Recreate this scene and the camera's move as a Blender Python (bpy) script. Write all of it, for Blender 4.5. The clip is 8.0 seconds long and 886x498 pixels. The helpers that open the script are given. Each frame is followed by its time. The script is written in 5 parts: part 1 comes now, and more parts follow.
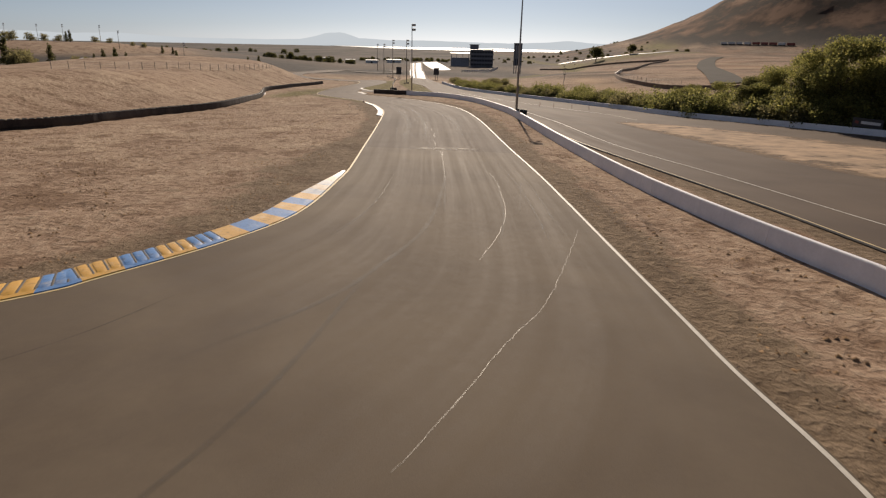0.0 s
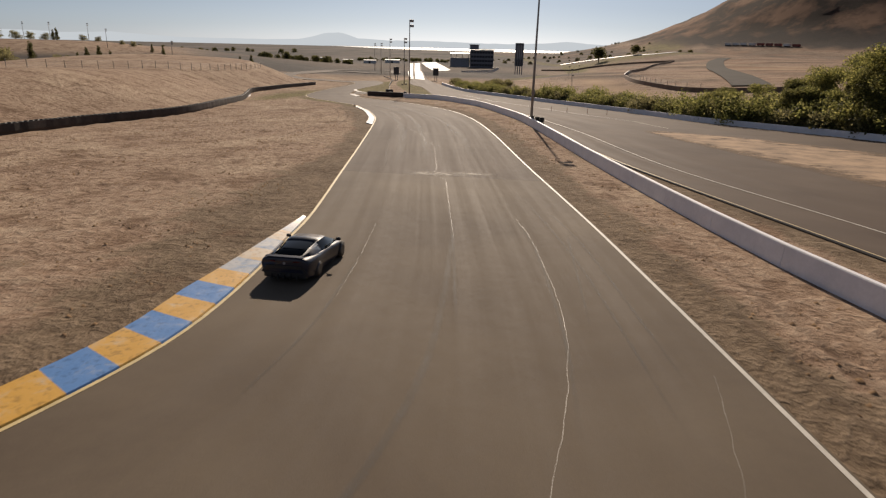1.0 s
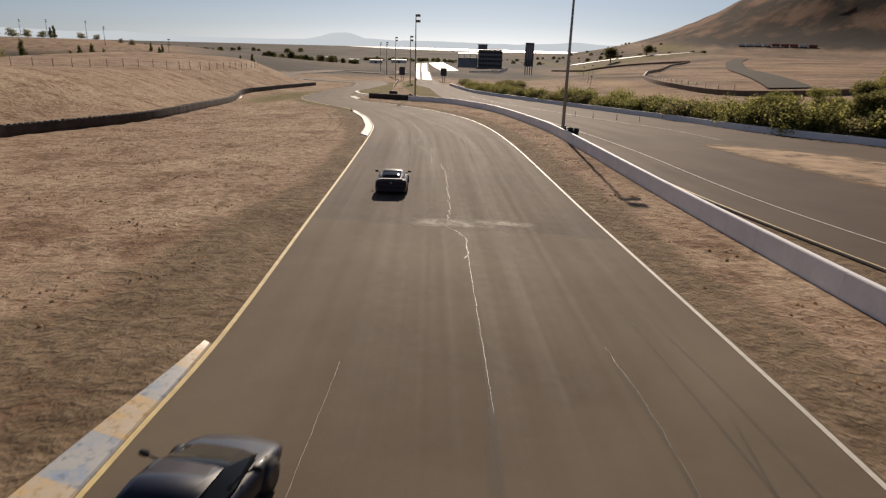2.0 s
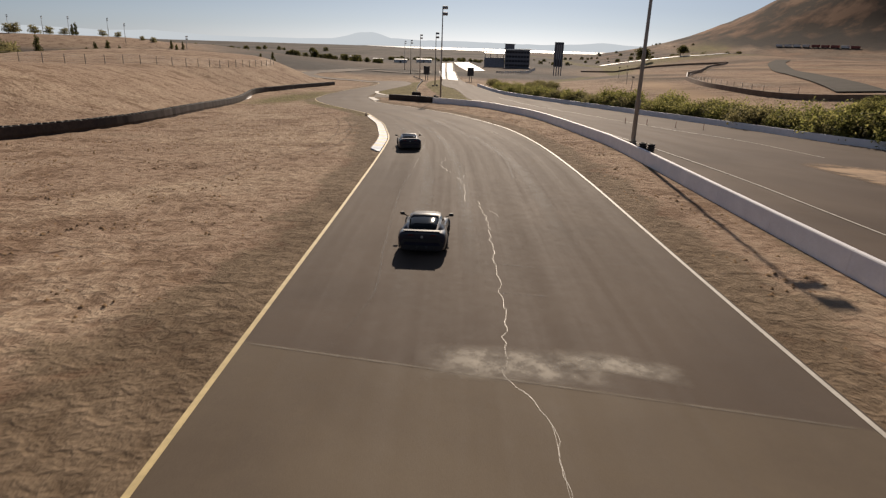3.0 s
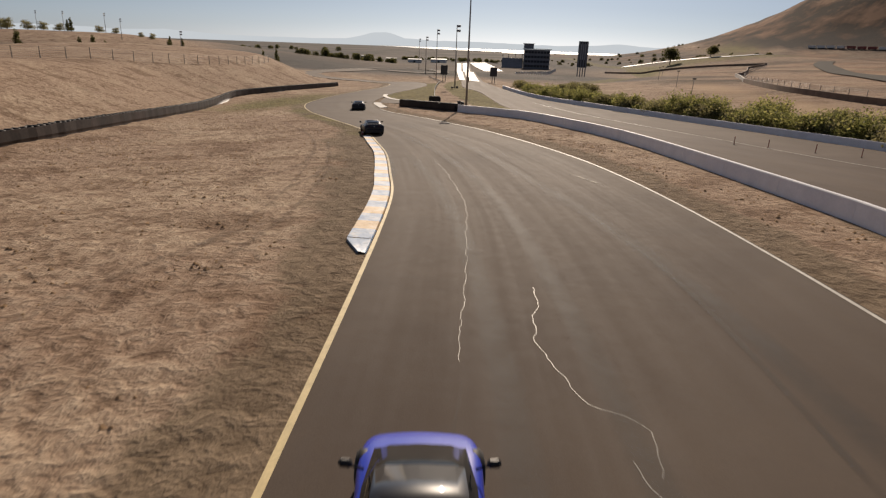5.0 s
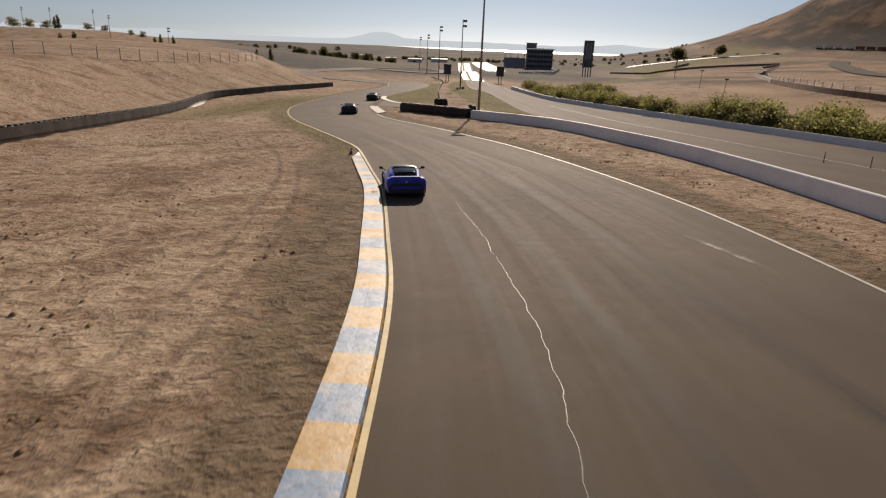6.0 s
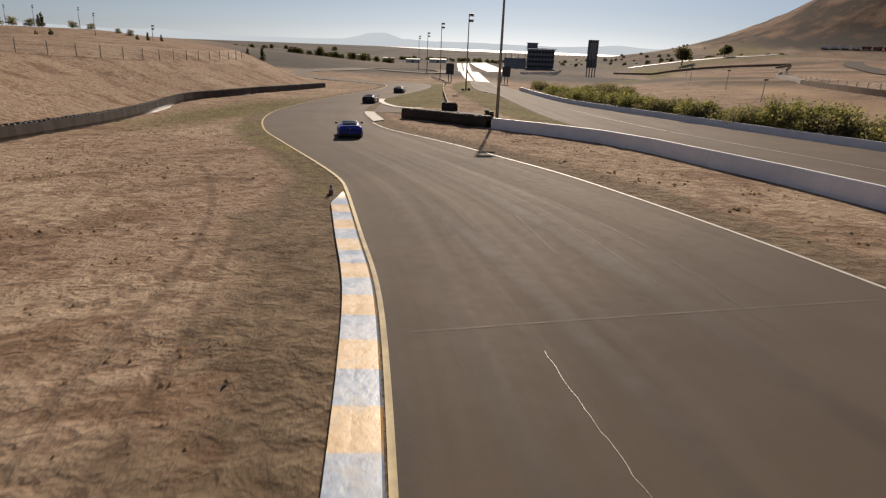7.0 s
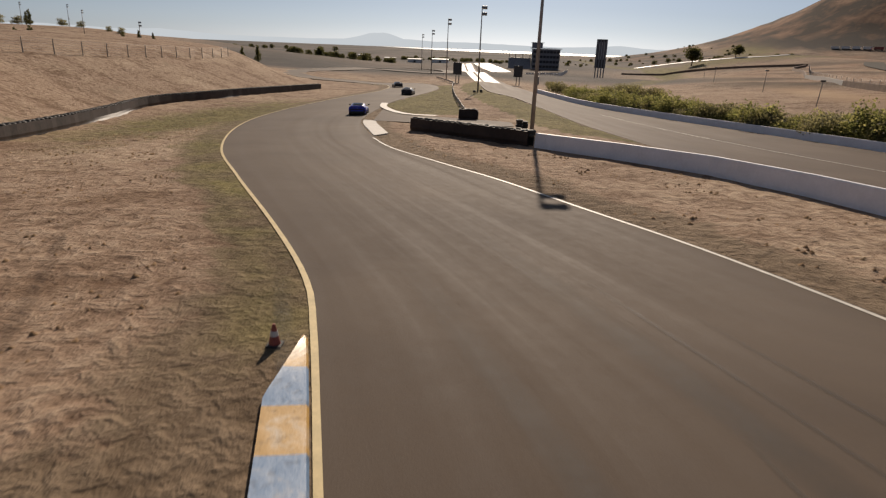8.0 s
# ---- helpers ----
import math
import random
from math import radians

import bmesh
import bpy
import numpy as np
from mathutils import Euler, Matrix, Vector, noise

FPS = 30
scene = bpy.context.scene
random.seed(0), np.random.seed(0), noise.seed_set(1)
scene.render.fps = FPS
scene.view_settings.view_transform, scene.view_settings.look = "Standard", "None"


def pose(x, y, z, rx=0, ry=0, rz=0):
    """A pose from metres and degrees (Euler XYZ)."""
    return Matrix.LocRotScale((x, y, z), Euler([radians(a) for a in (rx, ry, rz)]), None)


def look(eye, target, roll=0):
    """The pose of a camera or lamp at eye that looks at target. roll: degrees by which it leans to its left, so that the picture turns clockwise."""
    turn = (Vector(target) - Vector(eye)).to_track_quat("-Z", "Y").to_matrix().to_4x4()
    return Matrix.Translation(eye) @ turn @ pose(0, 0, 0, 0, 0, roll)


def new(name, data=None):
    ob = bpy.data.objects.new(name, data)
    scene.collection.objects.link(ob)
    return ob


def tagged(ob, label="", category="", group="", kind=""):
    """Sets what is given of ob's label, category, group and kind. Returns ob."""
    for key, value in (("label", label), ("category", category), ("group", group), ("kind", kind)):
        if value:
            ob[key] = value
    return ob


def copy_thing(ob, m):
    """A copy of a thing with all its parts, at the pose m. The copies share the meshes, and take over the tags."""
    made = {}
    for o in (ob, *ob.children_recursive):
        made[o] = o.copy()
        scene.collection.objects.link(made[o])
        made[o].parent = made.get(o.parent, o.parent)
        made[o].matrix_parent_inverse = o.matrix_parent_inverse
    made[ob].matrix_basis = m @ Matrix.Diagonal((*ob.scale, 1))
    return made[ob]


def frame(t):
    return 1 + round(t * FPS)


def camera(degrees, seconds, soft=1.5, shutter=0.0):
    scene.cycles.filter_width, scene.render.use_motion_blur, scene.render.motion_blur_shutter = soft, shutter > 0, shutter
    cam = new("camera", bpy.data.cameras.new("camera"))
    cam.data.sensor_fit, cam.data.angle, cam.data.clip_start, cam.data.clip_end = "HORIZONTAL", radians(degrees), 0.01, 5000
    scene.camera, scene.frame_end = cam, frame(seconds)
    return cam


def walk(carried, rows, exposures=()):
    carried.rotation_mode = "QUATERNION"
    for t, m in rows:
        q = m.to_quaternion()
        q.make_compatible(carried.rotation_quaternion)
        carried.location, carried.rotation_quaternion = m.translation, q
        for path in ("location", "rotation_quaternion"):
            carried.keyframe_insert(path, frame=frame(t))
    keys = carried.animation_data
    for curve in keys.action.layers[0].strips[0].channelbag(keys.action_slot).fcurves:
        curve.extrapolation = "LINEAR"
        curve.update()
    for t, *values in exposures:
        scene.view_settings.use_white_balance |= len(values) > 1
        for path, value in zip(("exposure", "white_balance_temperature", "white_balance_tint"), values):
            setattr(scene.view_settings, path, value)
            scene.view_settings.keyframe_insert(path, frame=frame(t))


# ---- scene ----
cam = camera(71.6, 8.0, 1.25, 0.15)
METRES, EYE, TILT, LEAN, TURN = 126.0, 6.55, -2.0, -0.9, 0.0
ROWS = [
    (0.0, 0.0, 0.0, 0.0, 0.08, -16.54, -0.27),
    (0.5, -0.0016, 0.0617, -0.0012, 0.02, -16.52, -0.35),
    (1.0, -0.0033, 0.1238, -0.0012, -0.01, -16.49, -0.44),
    (1.5, -0.0051, 0.1859, -0.0015, 0.05, -16.47, -0.48),
    (3.0, -0.0158, 0.3738, -0.005, 2.86, -16.49, -0.93),
    (3.5, -0.0218, 0.4347, -0.0062, 3.61, -16.49, -1.05),
    (4.0, -0.0291, 0.4961, -0.0073, 3.77, -16.48, -1.12),
    (4.5, -0.0369, 0.5579, -0.0084, 4.01, -16.46, -1.15),
    (6.0, -0.0638, 0.7429, -0.0123, 4.06, -16.44, -1.34),
    (6.5, -0.074, 0.805, -0.0137, 3.92, -16.42, -1.38),
    (7.0, -0.0845, 0.8672, -0.0154, 3.83, -16.37, -1.37),
    (7.5, -0.0952, 0.9298, -0.0165, 3.85, -16.36, -1.43),
    (8.0, -0.1064, 0.9927, -0.0175, 3.93, -16.34, -1.45),
]
walk(cam, [(t, pose(0, 0, EYE, TILT, LEAN, TURN) @ pose(METRES * x, METRES * y, METRES * z, 90 + pitch, roll, yaw)) for t, x, y, z, yaw, pitch, roll in ROWS])

# ---- world, sun, exposure ----
SUN_AZ, SUN_EL = 3.3, 28.2          # degrees from +y towards +x, and above the horizon
world = bpy.data.worlds.new("world")
scene.world = world
world.use_nodes = True
wn, wl = world.node_tree.nodes, world.node_tree.links
sky = wn.new("ShaderNodeTexSky")
sky.sky_type, sky.sun_disc = "NISHITA", False
sky.sun_elevation, sky.sun_rotation = radians(SUN_EL), radians(SUN_AZ)
sky.air_density, sky.dust_density, sky.ozone_density = 0.7, 0.3, 2.0
milky = wn.new("ShaderNodeHueSaturation")       # thin high haze pales the sky
milky.inputs["Saturation"].default_value = 0.45
cool = wn.new("ShaderNodeMix")
cool.data_type, cool.blend_type = "RGBA", "MULTIPLY"
cool.inputs[0].default_value = 1.0
cool.inputs[7].default_value = (0.92, 1.0, 1.15, 1)
wl.new(sky.outputs[0], milky.inputs["Color"])
wl.new(milky.outputs[0], cool.inputs[6])
wl.new(cool.outputs[2], wn["Background"].inputs[0])
wn["Background"].inputs[1].default_value = 0.0455
sun = new("sun", bpy.data.lights.new("sun", "SUN"))
sun.data.energy, sun.data.angle, sun.data.color = 4.9, radians(0.55), (1.0, 0.83, 0.66)
sun.matrix_world = look((200 * math.sin(radians(SUN_AZ)), 200, 200 * math.tan(radians(SUN_EL))), (0, 0, 0))
scene.view_settings.exposure = 0.03


# ---- material helpers ----
class Nodes:
    """A small writer of node materials."""

    def __init__(self, name, rough=0.8, metal=0.0, spec=0.5):
        self.m = bpy.data.materials.new(name)
        self.m.use_nodes = True
        self.t = self.m.node_tree
        self.b = self.t.nodes["Principled BSDF"]
        self.b.inputs["Roughness"].default_value = rough
        self.b.inputs["Metallic"].default_value = metal
        self.b.inputs["Specular IOR Level"].default_value = spec

    def add(self, kind, **values):
        n = self.t.nodes.new(kind)
        for k, v in values.items():
            n.inputs[k].default_value = v
        return n

    def link(self, a, b):
        self.t.links.new(a, b)

    def pos(self, scale=(1, 1, 1)):
        g = self.t.nodes.new("ShaderNodeNewGeometry")
        mp = self.t.nodes.new("ShaderNodeMapping")
        mp.inputs["Scale"].default_value = scale
        self.link(g.outputs["Position"], mp.inputs["Vector"])
        return mp.outputs[0]

    def local(self, scale=(1, 1, 1)):
        g = self.t.nodes.new("ShaderNodeTexCoord")
        mp = self.t.nodes.new("ShaderNodeMapping")
        mp.inputs["Scale"].default_value = scale
        self.link(g.outputs["Object"], mp.inputs["Vector"])
        return mp.outputs[0]

    def noise(self, vec, scale, detail=4.0, rough=0.55, distort=0.0):
        n = self.add("ShaderNodeTexNoise", Scale=scale, Detail=detail, Roughness=rough, Distortion=distort)
        self.link(vec, n.inputs["Vector"])
        return n.outputs["Fac"]

    def attr(self, name):
        n = self.t.nodes.new("ShaderNodeAttribute")
        n.attribute_name = name
        return n

    def ramp(self, fac, stops):
        n = self.t.nodes.new("ShaderNodeValToRGB")
        while len(n.color_ramp.elements) < len(stops):
            n.color_ramp.elements.new(0.5)
        for e, (p, c) in zip(n.color_ramp.elements, stops):
            e.position = p
            e.color = (c, c, c, 1) if isinstance(c, (int, float)) else (*c, 1)
        self.link(fac, n.inputs[0])
        return n.outputs[0]

    def mix(self, fac, a, b, mode="MIX"):
        n = self.t.nodes.new("ShaderNodeMix")
        n.data_type, n.blend_type = "RGBA", mode
        for sock, v in ((n.inputs[0], fac), (n.inputs[6], a), (n.inputs[7], b)):
            if isinstance(v, (int, float)):
                sock.default_value = v
            elif isinstance(v, tuple):
                sock.default_value = (*v, 1)
            else:
                self.link(v, sock)
        return n.outputs[2]

    def math(self, op, a, b=0.0):
        n = self.t.nodes.new("ShaderNodeMath")
        n.operation = op
        for sock, v in ((n.inputs[0], a), (n.inputs[1], b)):
            if isinstance(v, (int, float)):
                sock.default_value = v
            else:
                self.link(v, sock)
        return n.outputs[0]

    def colour(self, v):
        if isinstance(v, tuple):
            self.b.inputs["Base Color"].default_value = (*v, 1)
        else:
            self.link(v, self.b.inputs["Base Color"])

    def rough(self, v):
        self.link(v, self.b.inputs["Roughness"])

    def bump(self, h, strength=0.5, dist=0.05):
        n = self.add("ShaderNodeBump", Strength=strength, Distance=dist)
        self.link(h, n.inputs["Height"])
        self.link(n.outputs[0], self.b.inputs["Normal"])


def plain(name, colour, rough=0.6, metal=0.0, spec=0.5, vary=0.25, scale=3.0, bump=0.0, own=True):
    """A material of one paint with grain, stains and a little relief."""
    n = Nodes(name, rough, metal, spec)
    v = n.local() if own else n.pos()
    f = n.noise(v, scale, 5.0, 0.6)
    g = n.noise(v, scale * 9, 3.0, 0.6)
    f = n.math("ADD", n.math("MULTIPLY", f, 0.65), n.math("MULTIPLY", g, 0.35))
    lo = tuple(c * (1 - vary) for c in colour)
    hi = tuple(min(1.0, c * (1 + vary)) for c in colour)
    n.colour(n.ramp(f, [(0.3, lo), (0.7, hi)]))
    if bump:
        n.bump(g, bump, 0.02)
    return n.m


# ---- materials ----
def ground_material():
    n = Nodes("dry_ground", 0.95, 0.0, 0.12)
    p = n.pos()
    wide = n.noise(p, 0.05, 3.0, 0.55, 0.8)
    patch = n.noise(p, 0.22, 4.0, 0.6, 0.5)
    clod = n.noise(p, 1.7, 3.5, 0.6, 0.4)
    fine = n.noise(p, 6.5, 4.0, 0.7)
    mid = n.math("ADD", n.math("MULTIPLY", clod, 0.5), n.math("ADD", n.math("MULTIPLY", fine, 0.22), n.math("MULTIPLY", patch, 0.28)))
    col = n.ramp(mid, [(0.39, (0.16, 0.102, 0.067)), (0.485, (0.305, 0.212, 0.146)), (0.60, (0.43, 0.322, 0.232))])
    col = n.mix(n.ramp(wide, [(0.48, 0.0), (0.62, 0.55)]), col, n.ramp(mid, [(0.42, (0.27, 0.19, 0.13)), (0.56, (0.54, 0.42, 0.30))]))
    col = n.mix(n.ramp(patch, [(0.36, 0.5), (0.46, 0.0)]), col, (0.18, 0.11, 0.066))
    rough_dirt = n.ramp(mid, [(0.40, (0.115, 0.083, 0.052)), (0.60, (0.225, 0.167, 0.11))])
    edge = n.math("ADD", n.attr("verge").outputs["Fac"], n.math("ADD", n.math("MULTIPLY", n.math("SUBTRACT", clod, 0.5), 0.7), n.math("MULTIPLY", n.math("SUBTRACT", patch, 0.5), 2.4)))
    col = n.mix(n.ramp(edge, [(0.30, 0.0), (0.62, 0.85)]), col, rough_dirt)
    grass = n.ramp(mid, [(0.42, (0.092, 0.083, 0.027)), (0.58, (0.225, 0.19, 0.07))])
    green = n.math("ADD", n.attr("green").outputs["Fac"], n.math("MULTIPLY", n.math("SUBTRACT", patch, 0.5), 1.0))
    col = n.mix(n.attr("sand").outputs["Fac"], col, n.mix(patch, (0.33, 0.22, 0.135), (0.50, 0.37, 0.24)))
    # Marsh plain and ploughed slope; the far plain's grey also holds the haze.
    marsh_haze = n.ramp(n.noise(n.pos((1, 0.3, 1)), 0.01, 6.0, 0.6), [(0.4, (0.06, 0.054, 0.05)), (0.6, (0.125, 0.107, 0.094))])
    col = n.mix(n.attr("marsh_haze").outputs["Fac"], col, marsh_haze)
    slope = n.ramp(n.noise(n.pos((1, 1, 0.4)), 0.02, 7.0, 0.62), [(0.42, (0.03, 0.020, 0.016)), (0.49, (0.115, 0.062, 0.038)), (0.58, (0.24, 0.138, 0.084))])
    col = n.mix(n.attr("hillside").outputs["Fac"], col, slope)
    col = n.mix(n.ramp(green, [(0.3, 0.0), (0.7, 0.9)]), col, grass)
    col = n.mix(n.attr("scorch").outputs["Fac"], col, n.mix(patch, (0.018, 0.016, 0.016), (0.042, 0.035, 0.033)))
    n.colour(col)
    n.bump(n.math("ADD", n.math("MULTIPLY", clod, 0.7), n.math("MULTIPLY", fine, 0.3)), 1.0, 0.33)
    return n.m


def asphalt_material(name, tone, warm=1.0, seams=False):
    """Race asphalt: along/across attributes give streaks of rubber and lanes of paving."""
    n = Nodes(name, 0.8, 0.0, 0.17)
    p = n.pos()
    u, v = n.attr("across").outputs["Fac"], n.attr("along").outputs["Fac"]
    comb = n.t.nodes.new("ShaderNodeCombineXYZ")
    n.link(u, comb.inputs[0])
    n.link(n.math("MULTIPLY", v, 0.02), comb.inputs[1])
    streak = n.noise(comb.outputs[0], 0.9, 5.0, 0.6, 0.3)
    patch = n.noise(p, 0.12, 4.0, 0.55, 0.5)
    grain = n.noise(p, 28.0, 3.0, 0.7)
    mott = n.noise(p, 2.2, 5.0, 0.65)
    f = n.math("ADD", n.math("MULTIPLY", streak, 0.11), n.math("ADD", n.math("MULTIPLY", patch, 0.55), n.math("ADD", n.math("MULTIPLY", mott, 0.15), n.math("MULTIPLY", grain, 0.15))))
    a = (tone * 0.76 * warm, tone * 0.70, tone * 0.53)
    b = (tone * 1.26 * warm, tone * 1.22, tone * 0.92)
    col = n.ramp(f, [(0.36, a), (0.64, b)])
    if seams:
        sep = n.t.nodes.new("ShaderNodeSeparateXYZ")
        n.link(p, sep.inputs[0])
        s1 = n.math("SUBTRACT", n.math("ADD", sep.outputs[1], n.math("MULTIPLY", sep.outputs[0], 0.186)), 59.9)
        s2 = n.math("SUBTRACT", n.math("SUBTRACT", sep.outputs[1], n.math("MULTIPLY", sep.outputs[0], 0.27)), 124.3)
        for s, older in ((s1, (1.31, 1.35, 1.26)), (s2, (1.0, 1.01, 1.03))):
            n1 = n.math("MULTIPLY", n.math("ADD", s, n.math("MULTIPLY", n.math("SUBTRACT", mott, 0.5), 0.5)), 6.0)
            n1 = n.ramp(n1, [(0.0, older), (1.0, 1.0)])
            col = n.mix(1.0, col, n1, "MULTIPLY")
    n.colour(col)
    n.rough(n.ramp(n.math("ADD", n.math("MULTIPLY", streak, 0.6), n.math("MULTIPLY", mott, 0.4)), [(0.35, 0.76), (0.65, 0.88)]))
    n.bump(grain, 0.35, 0.012)
    return n.m


GROUND = ground_material()
ASPHALT = asphalt_material("asphalt", 0.081, 1.26, True)
ASPHALT_FAR = plain("far_asphalt", (0.095, 0.088, 0.078), 0.95, spec=0.08, vary=0.2, scale=0.2, own=False)
ASPHALT_OLD = asphalt_material("old_asphalt", 0.074, 1.30)
CONCRETE_LANE = plain("lane_concrete", (0.42, 0.41, 0.39), 0.45, vary=0.2, scale=0.3, own=False)
WHITE_LINE = plain("line_paint", (0.52, 0.49, 0.43), 0.6, vary=0.25, scale=2.0, own=False)
YELLOW_LINE = plain("yellow_line_paint", (0.58, 0.455, 0.22), 0.6, vary=0.25, scale=2.0, own=False)
SEAL = plain("crack_sealant", (0.235, 0.215, 0.18), 0.5, vary=0.6, scale=1.2, own=False)


def worn_paint(name, colour, worn=0.46):
    """Kerb paint scrubbed back to pale concrete, with dirt in the pits."""
    n = Nodes(name, 0.5, 0.0, 0.5)
    p = n.pos()
    wear, dirt = n.noise(p, 1.3, 5.0, 0.7, 0.6), n.noise(p, 5.0, 4.0, 0.65)
    col = n.mix(n.ramp(wear, [(worn, 0.0), (worn + 0.2, 0.75)]), colour, (0.46, 0.43, 0.38))
    col = n.mix(n.ramp(dirt, [(0.34, 0.6), (0.46, 0.0)]), col, tuple(0.45 * c for c in colour))
    n.colour(col)
    n.rough(n.ramp(wear, [(0.4, 0.36), (0.65, 0.52)]))
    n.bump(dirt, 0.4, 0.02)
    return n.m


KERB_YELLOW = worn_paint("kerb_yellow_paint", (0.62, 0.35, 0.06), 0.55)
KERB_BLUE = worn_paint("kerb_blue_paint", (0.10, 0.23, 0.50), 0.55)
KERB_YELLOW_PALE = worn_paint("worn_yellow_paint", (0.66, 0.42, 0.14), 0.3)
KERB_BLUE_PALE = worn_paint("worn_blue_paint", (0.22, 0.33, 0.50), 0.3)
# Less saturated tones of the two paints, for the bend kerb.
KERB_YELLOW_MID = worn_paint("muted_yellow_paint", (0.48, 0.29, 0.085), 0.5)
KERB_BLUE_MID = worn_paint("muted_blue_paint", (0.165, 0.26, 0.41), 0.5)
KERB_WHITE = plain("kerb_bare_concrete", (0.40, 0.37, 0.33), 0.6, vary=0.22, scale=2.5, bump=0.3, own=False)
WALL_WHITE = plain("wall_white_paint", (0.80, 0.79, 0.81), 0.55, vary=0.1, scale=0.8, bump=0.1, own=False)
KERB_SLOT = plain("kerb_slot_dark", (0.10, 0.09, 0.08), 0.8, vary=0.3, scale=1.0, own=False)
RUBBER = plain("tyre_rubber", (0.028, 0.026, 0.025), 0.65, vary=0.4, scale=4.0)
BELT = plain("conveyor_belt_rubber", (0.034, 0.022, 0.017), 0.58, spec=0.3, vary=0.75, scale=0.35, own=False)
STEEL = plain("galvanised_steel", (0.33, 0.32, 0.31), 0.5, 0.6, vary=0.2, scale=1.0)
POLE = plain("weathered_pole", (0.30, 0.27, 0.24), 0.6, 0.1, vary=0.2, scale=1.0)
DARK = plain("dark_steel", (0.03, 0.03, 0.032), 0.5, vary=0.3, scale=2.0)


# ---- plan: heights and lines ----
def sstep(a, b, v):
    t = np.clip((np.asarray(v, float) - a) / (b - a), 0, 1)
    return t * t * (3 - 2 * t)


WALL_X = ((-20, 18.5), (21, 16.2), (43, 12.9), (64, 12.6), (88, 12.1), (110, 10.6), (136, 6.9), (156, 0.8), (162, -4.5), (168, -9.7), (185, -9.7), (260, -12))
FAR_X = ((-30, 105), (90, 65), (105, 59), (130, 47), (150, 42), (175, 34), (210, 20), (230, 13), (260, 8), (330, 12), (450, 60), (560, 105), (800, 140))
FOOT_X = ((-30, -66), (69, -50), (90, -47), (118, -43), (147, -46), (165, -48), (185, -52.5), (200, -56), (225, -55), (277, -54), (330, -80), (420, -140))


def table(pts, v):
    return np.interp(v, [p[0] for p in pts], [p[1] for p in pts])


def height(x, y):
    """The lie of the land, without the small relief."""
    x, y = np.asarray(x, float), np.asarray(y, float)
    r = sstep(1, 22, x - table(WALL_X, y))
    a, b = -1.4 - (0.034 + 0.009 * r) * y, -13.0 - 0.0018 * (y - 340) - 7.0 * sstep(420, 640, y)
    z = b + 2.5 * np.logaddexp(0, (a - b) / 2.5)
    z = z + 0.025 * sstep(60, 110, y) * (1 - sstep(190, 240, y)) * (1 - r) * np.clip(x + 15, -18, 18)
    z = z - 1.4 * sstep(28, 50, -x) * sstep(120, 190, y) * (1 - sstep(300, 400, y))
    dl = np.maximum(table(FOOT_X, y) - x, -2)
    z = z + (6.3 * sstep(-2, 26, dl) - 0.026 * np.maximum(0, np.minimum(dl, 200) - 26)) * (1 - sstep(290, 430, y))
    z = z + 5.0 * np.exp(-((x + 122) / 44) ** 2 - ((y - 278) / 85) ** 2)
    dr = np.maximum(x - table(FAR_X, y) - 12, 0)
    z = z + (13 + 9 * sstep(380, 620, y)) * (1 - np.exp(-dr / 110)) * (1 - sstep(900, 1500, y))
    z = z + 10 * np.exp(-((x - 230) / 90) ** 2 - ((y - 720) / 160) ** 2)
    # ploughed slope beyond the field
    z = z + 14.5 * np.clip((-104 - x) / 140, 0, 1.15) * sstep(360, 510, y) * (1 - sstep(640, 950, y))
    # low rise beyond the stand
    z = z + 11.0 * np.exp(-((x - 340) / 170) ** 2 - ((y - 1350) / 210) ** 2)
    # the bare hill: a blunt ridge running north-east
    u, v = 0.8582 * (x - 671.8) + 0.5133 * (y - 1075.2), -0.5133 * (x - 671.8) + 0.8582 * (y - 1075.2)
    hill = np.exp(-(np.abs(u) / np.where(u < 0, 203.5, 396.0)) ** 2.2 - (v / 306.0) ** 2)
    return z + 161 * hill


def zed(x, y):
    return float(height(x, y))


def spline(pts, step=1.0, closed=False):
    """A smooth line through a few points of the plan, at even steps."""
    p = np.array(pts, float)
    ext = np.vstack([2 * p[0] - p[1], p, 2 * p[-1] - p[-2]])
    out = []
    for i in range(1, len(ext) - 2):
        a, b, c, d = ext[i - 1], ext[i], ext[i + 1], ext[i + 2]
        n = max(2, int(np.linalg.norm(c - b) / step * 2))
        for t in np.linspace(0, 1, n, endpoint=False):
            out.append(0.5 * (2 * b + (c - a) * t + (2 * a - 5 * b + 4 * c - d) * t * t + (3 * b - a - 3 * c + d) * t ** 3))
    out.append(p[-1])
    out = np.array(out)
    s = np.concatenate([[0], np.cumsum(np.linalg.norm(np.diff(out, axis=0), axis=1))])
    k = max(2, int(s[-1] / step) + 1)
    q = np.linspace(0, s[-1], k)
    return np.column_stack([np.interp(q, s, out[:, i]) for i in range(out.shape[1])])


def normals(line):
    d = np.gradient(line, axis=0)
    d /= np.linalg.norm(d, axis=1)[:, None] + 1e-9
    return np.column_stack([-d[:, 1], d[:, 0]])     # to the left of the way


def offset(line, dist):
    return line + normals(line) * (np.asarray(dist)[:, None] if np.ndim(dist) else dist)


def resample(line, n):
    s = np.concatenate([[0], np.cumsum(np.linalg.norm(np.diff(line, axis=0), axis=1))])
    q = np.linspace(0, s[-1], n)
    return np.column_stack([np.interp(q, s, line[:, i]) for i in range(2)])


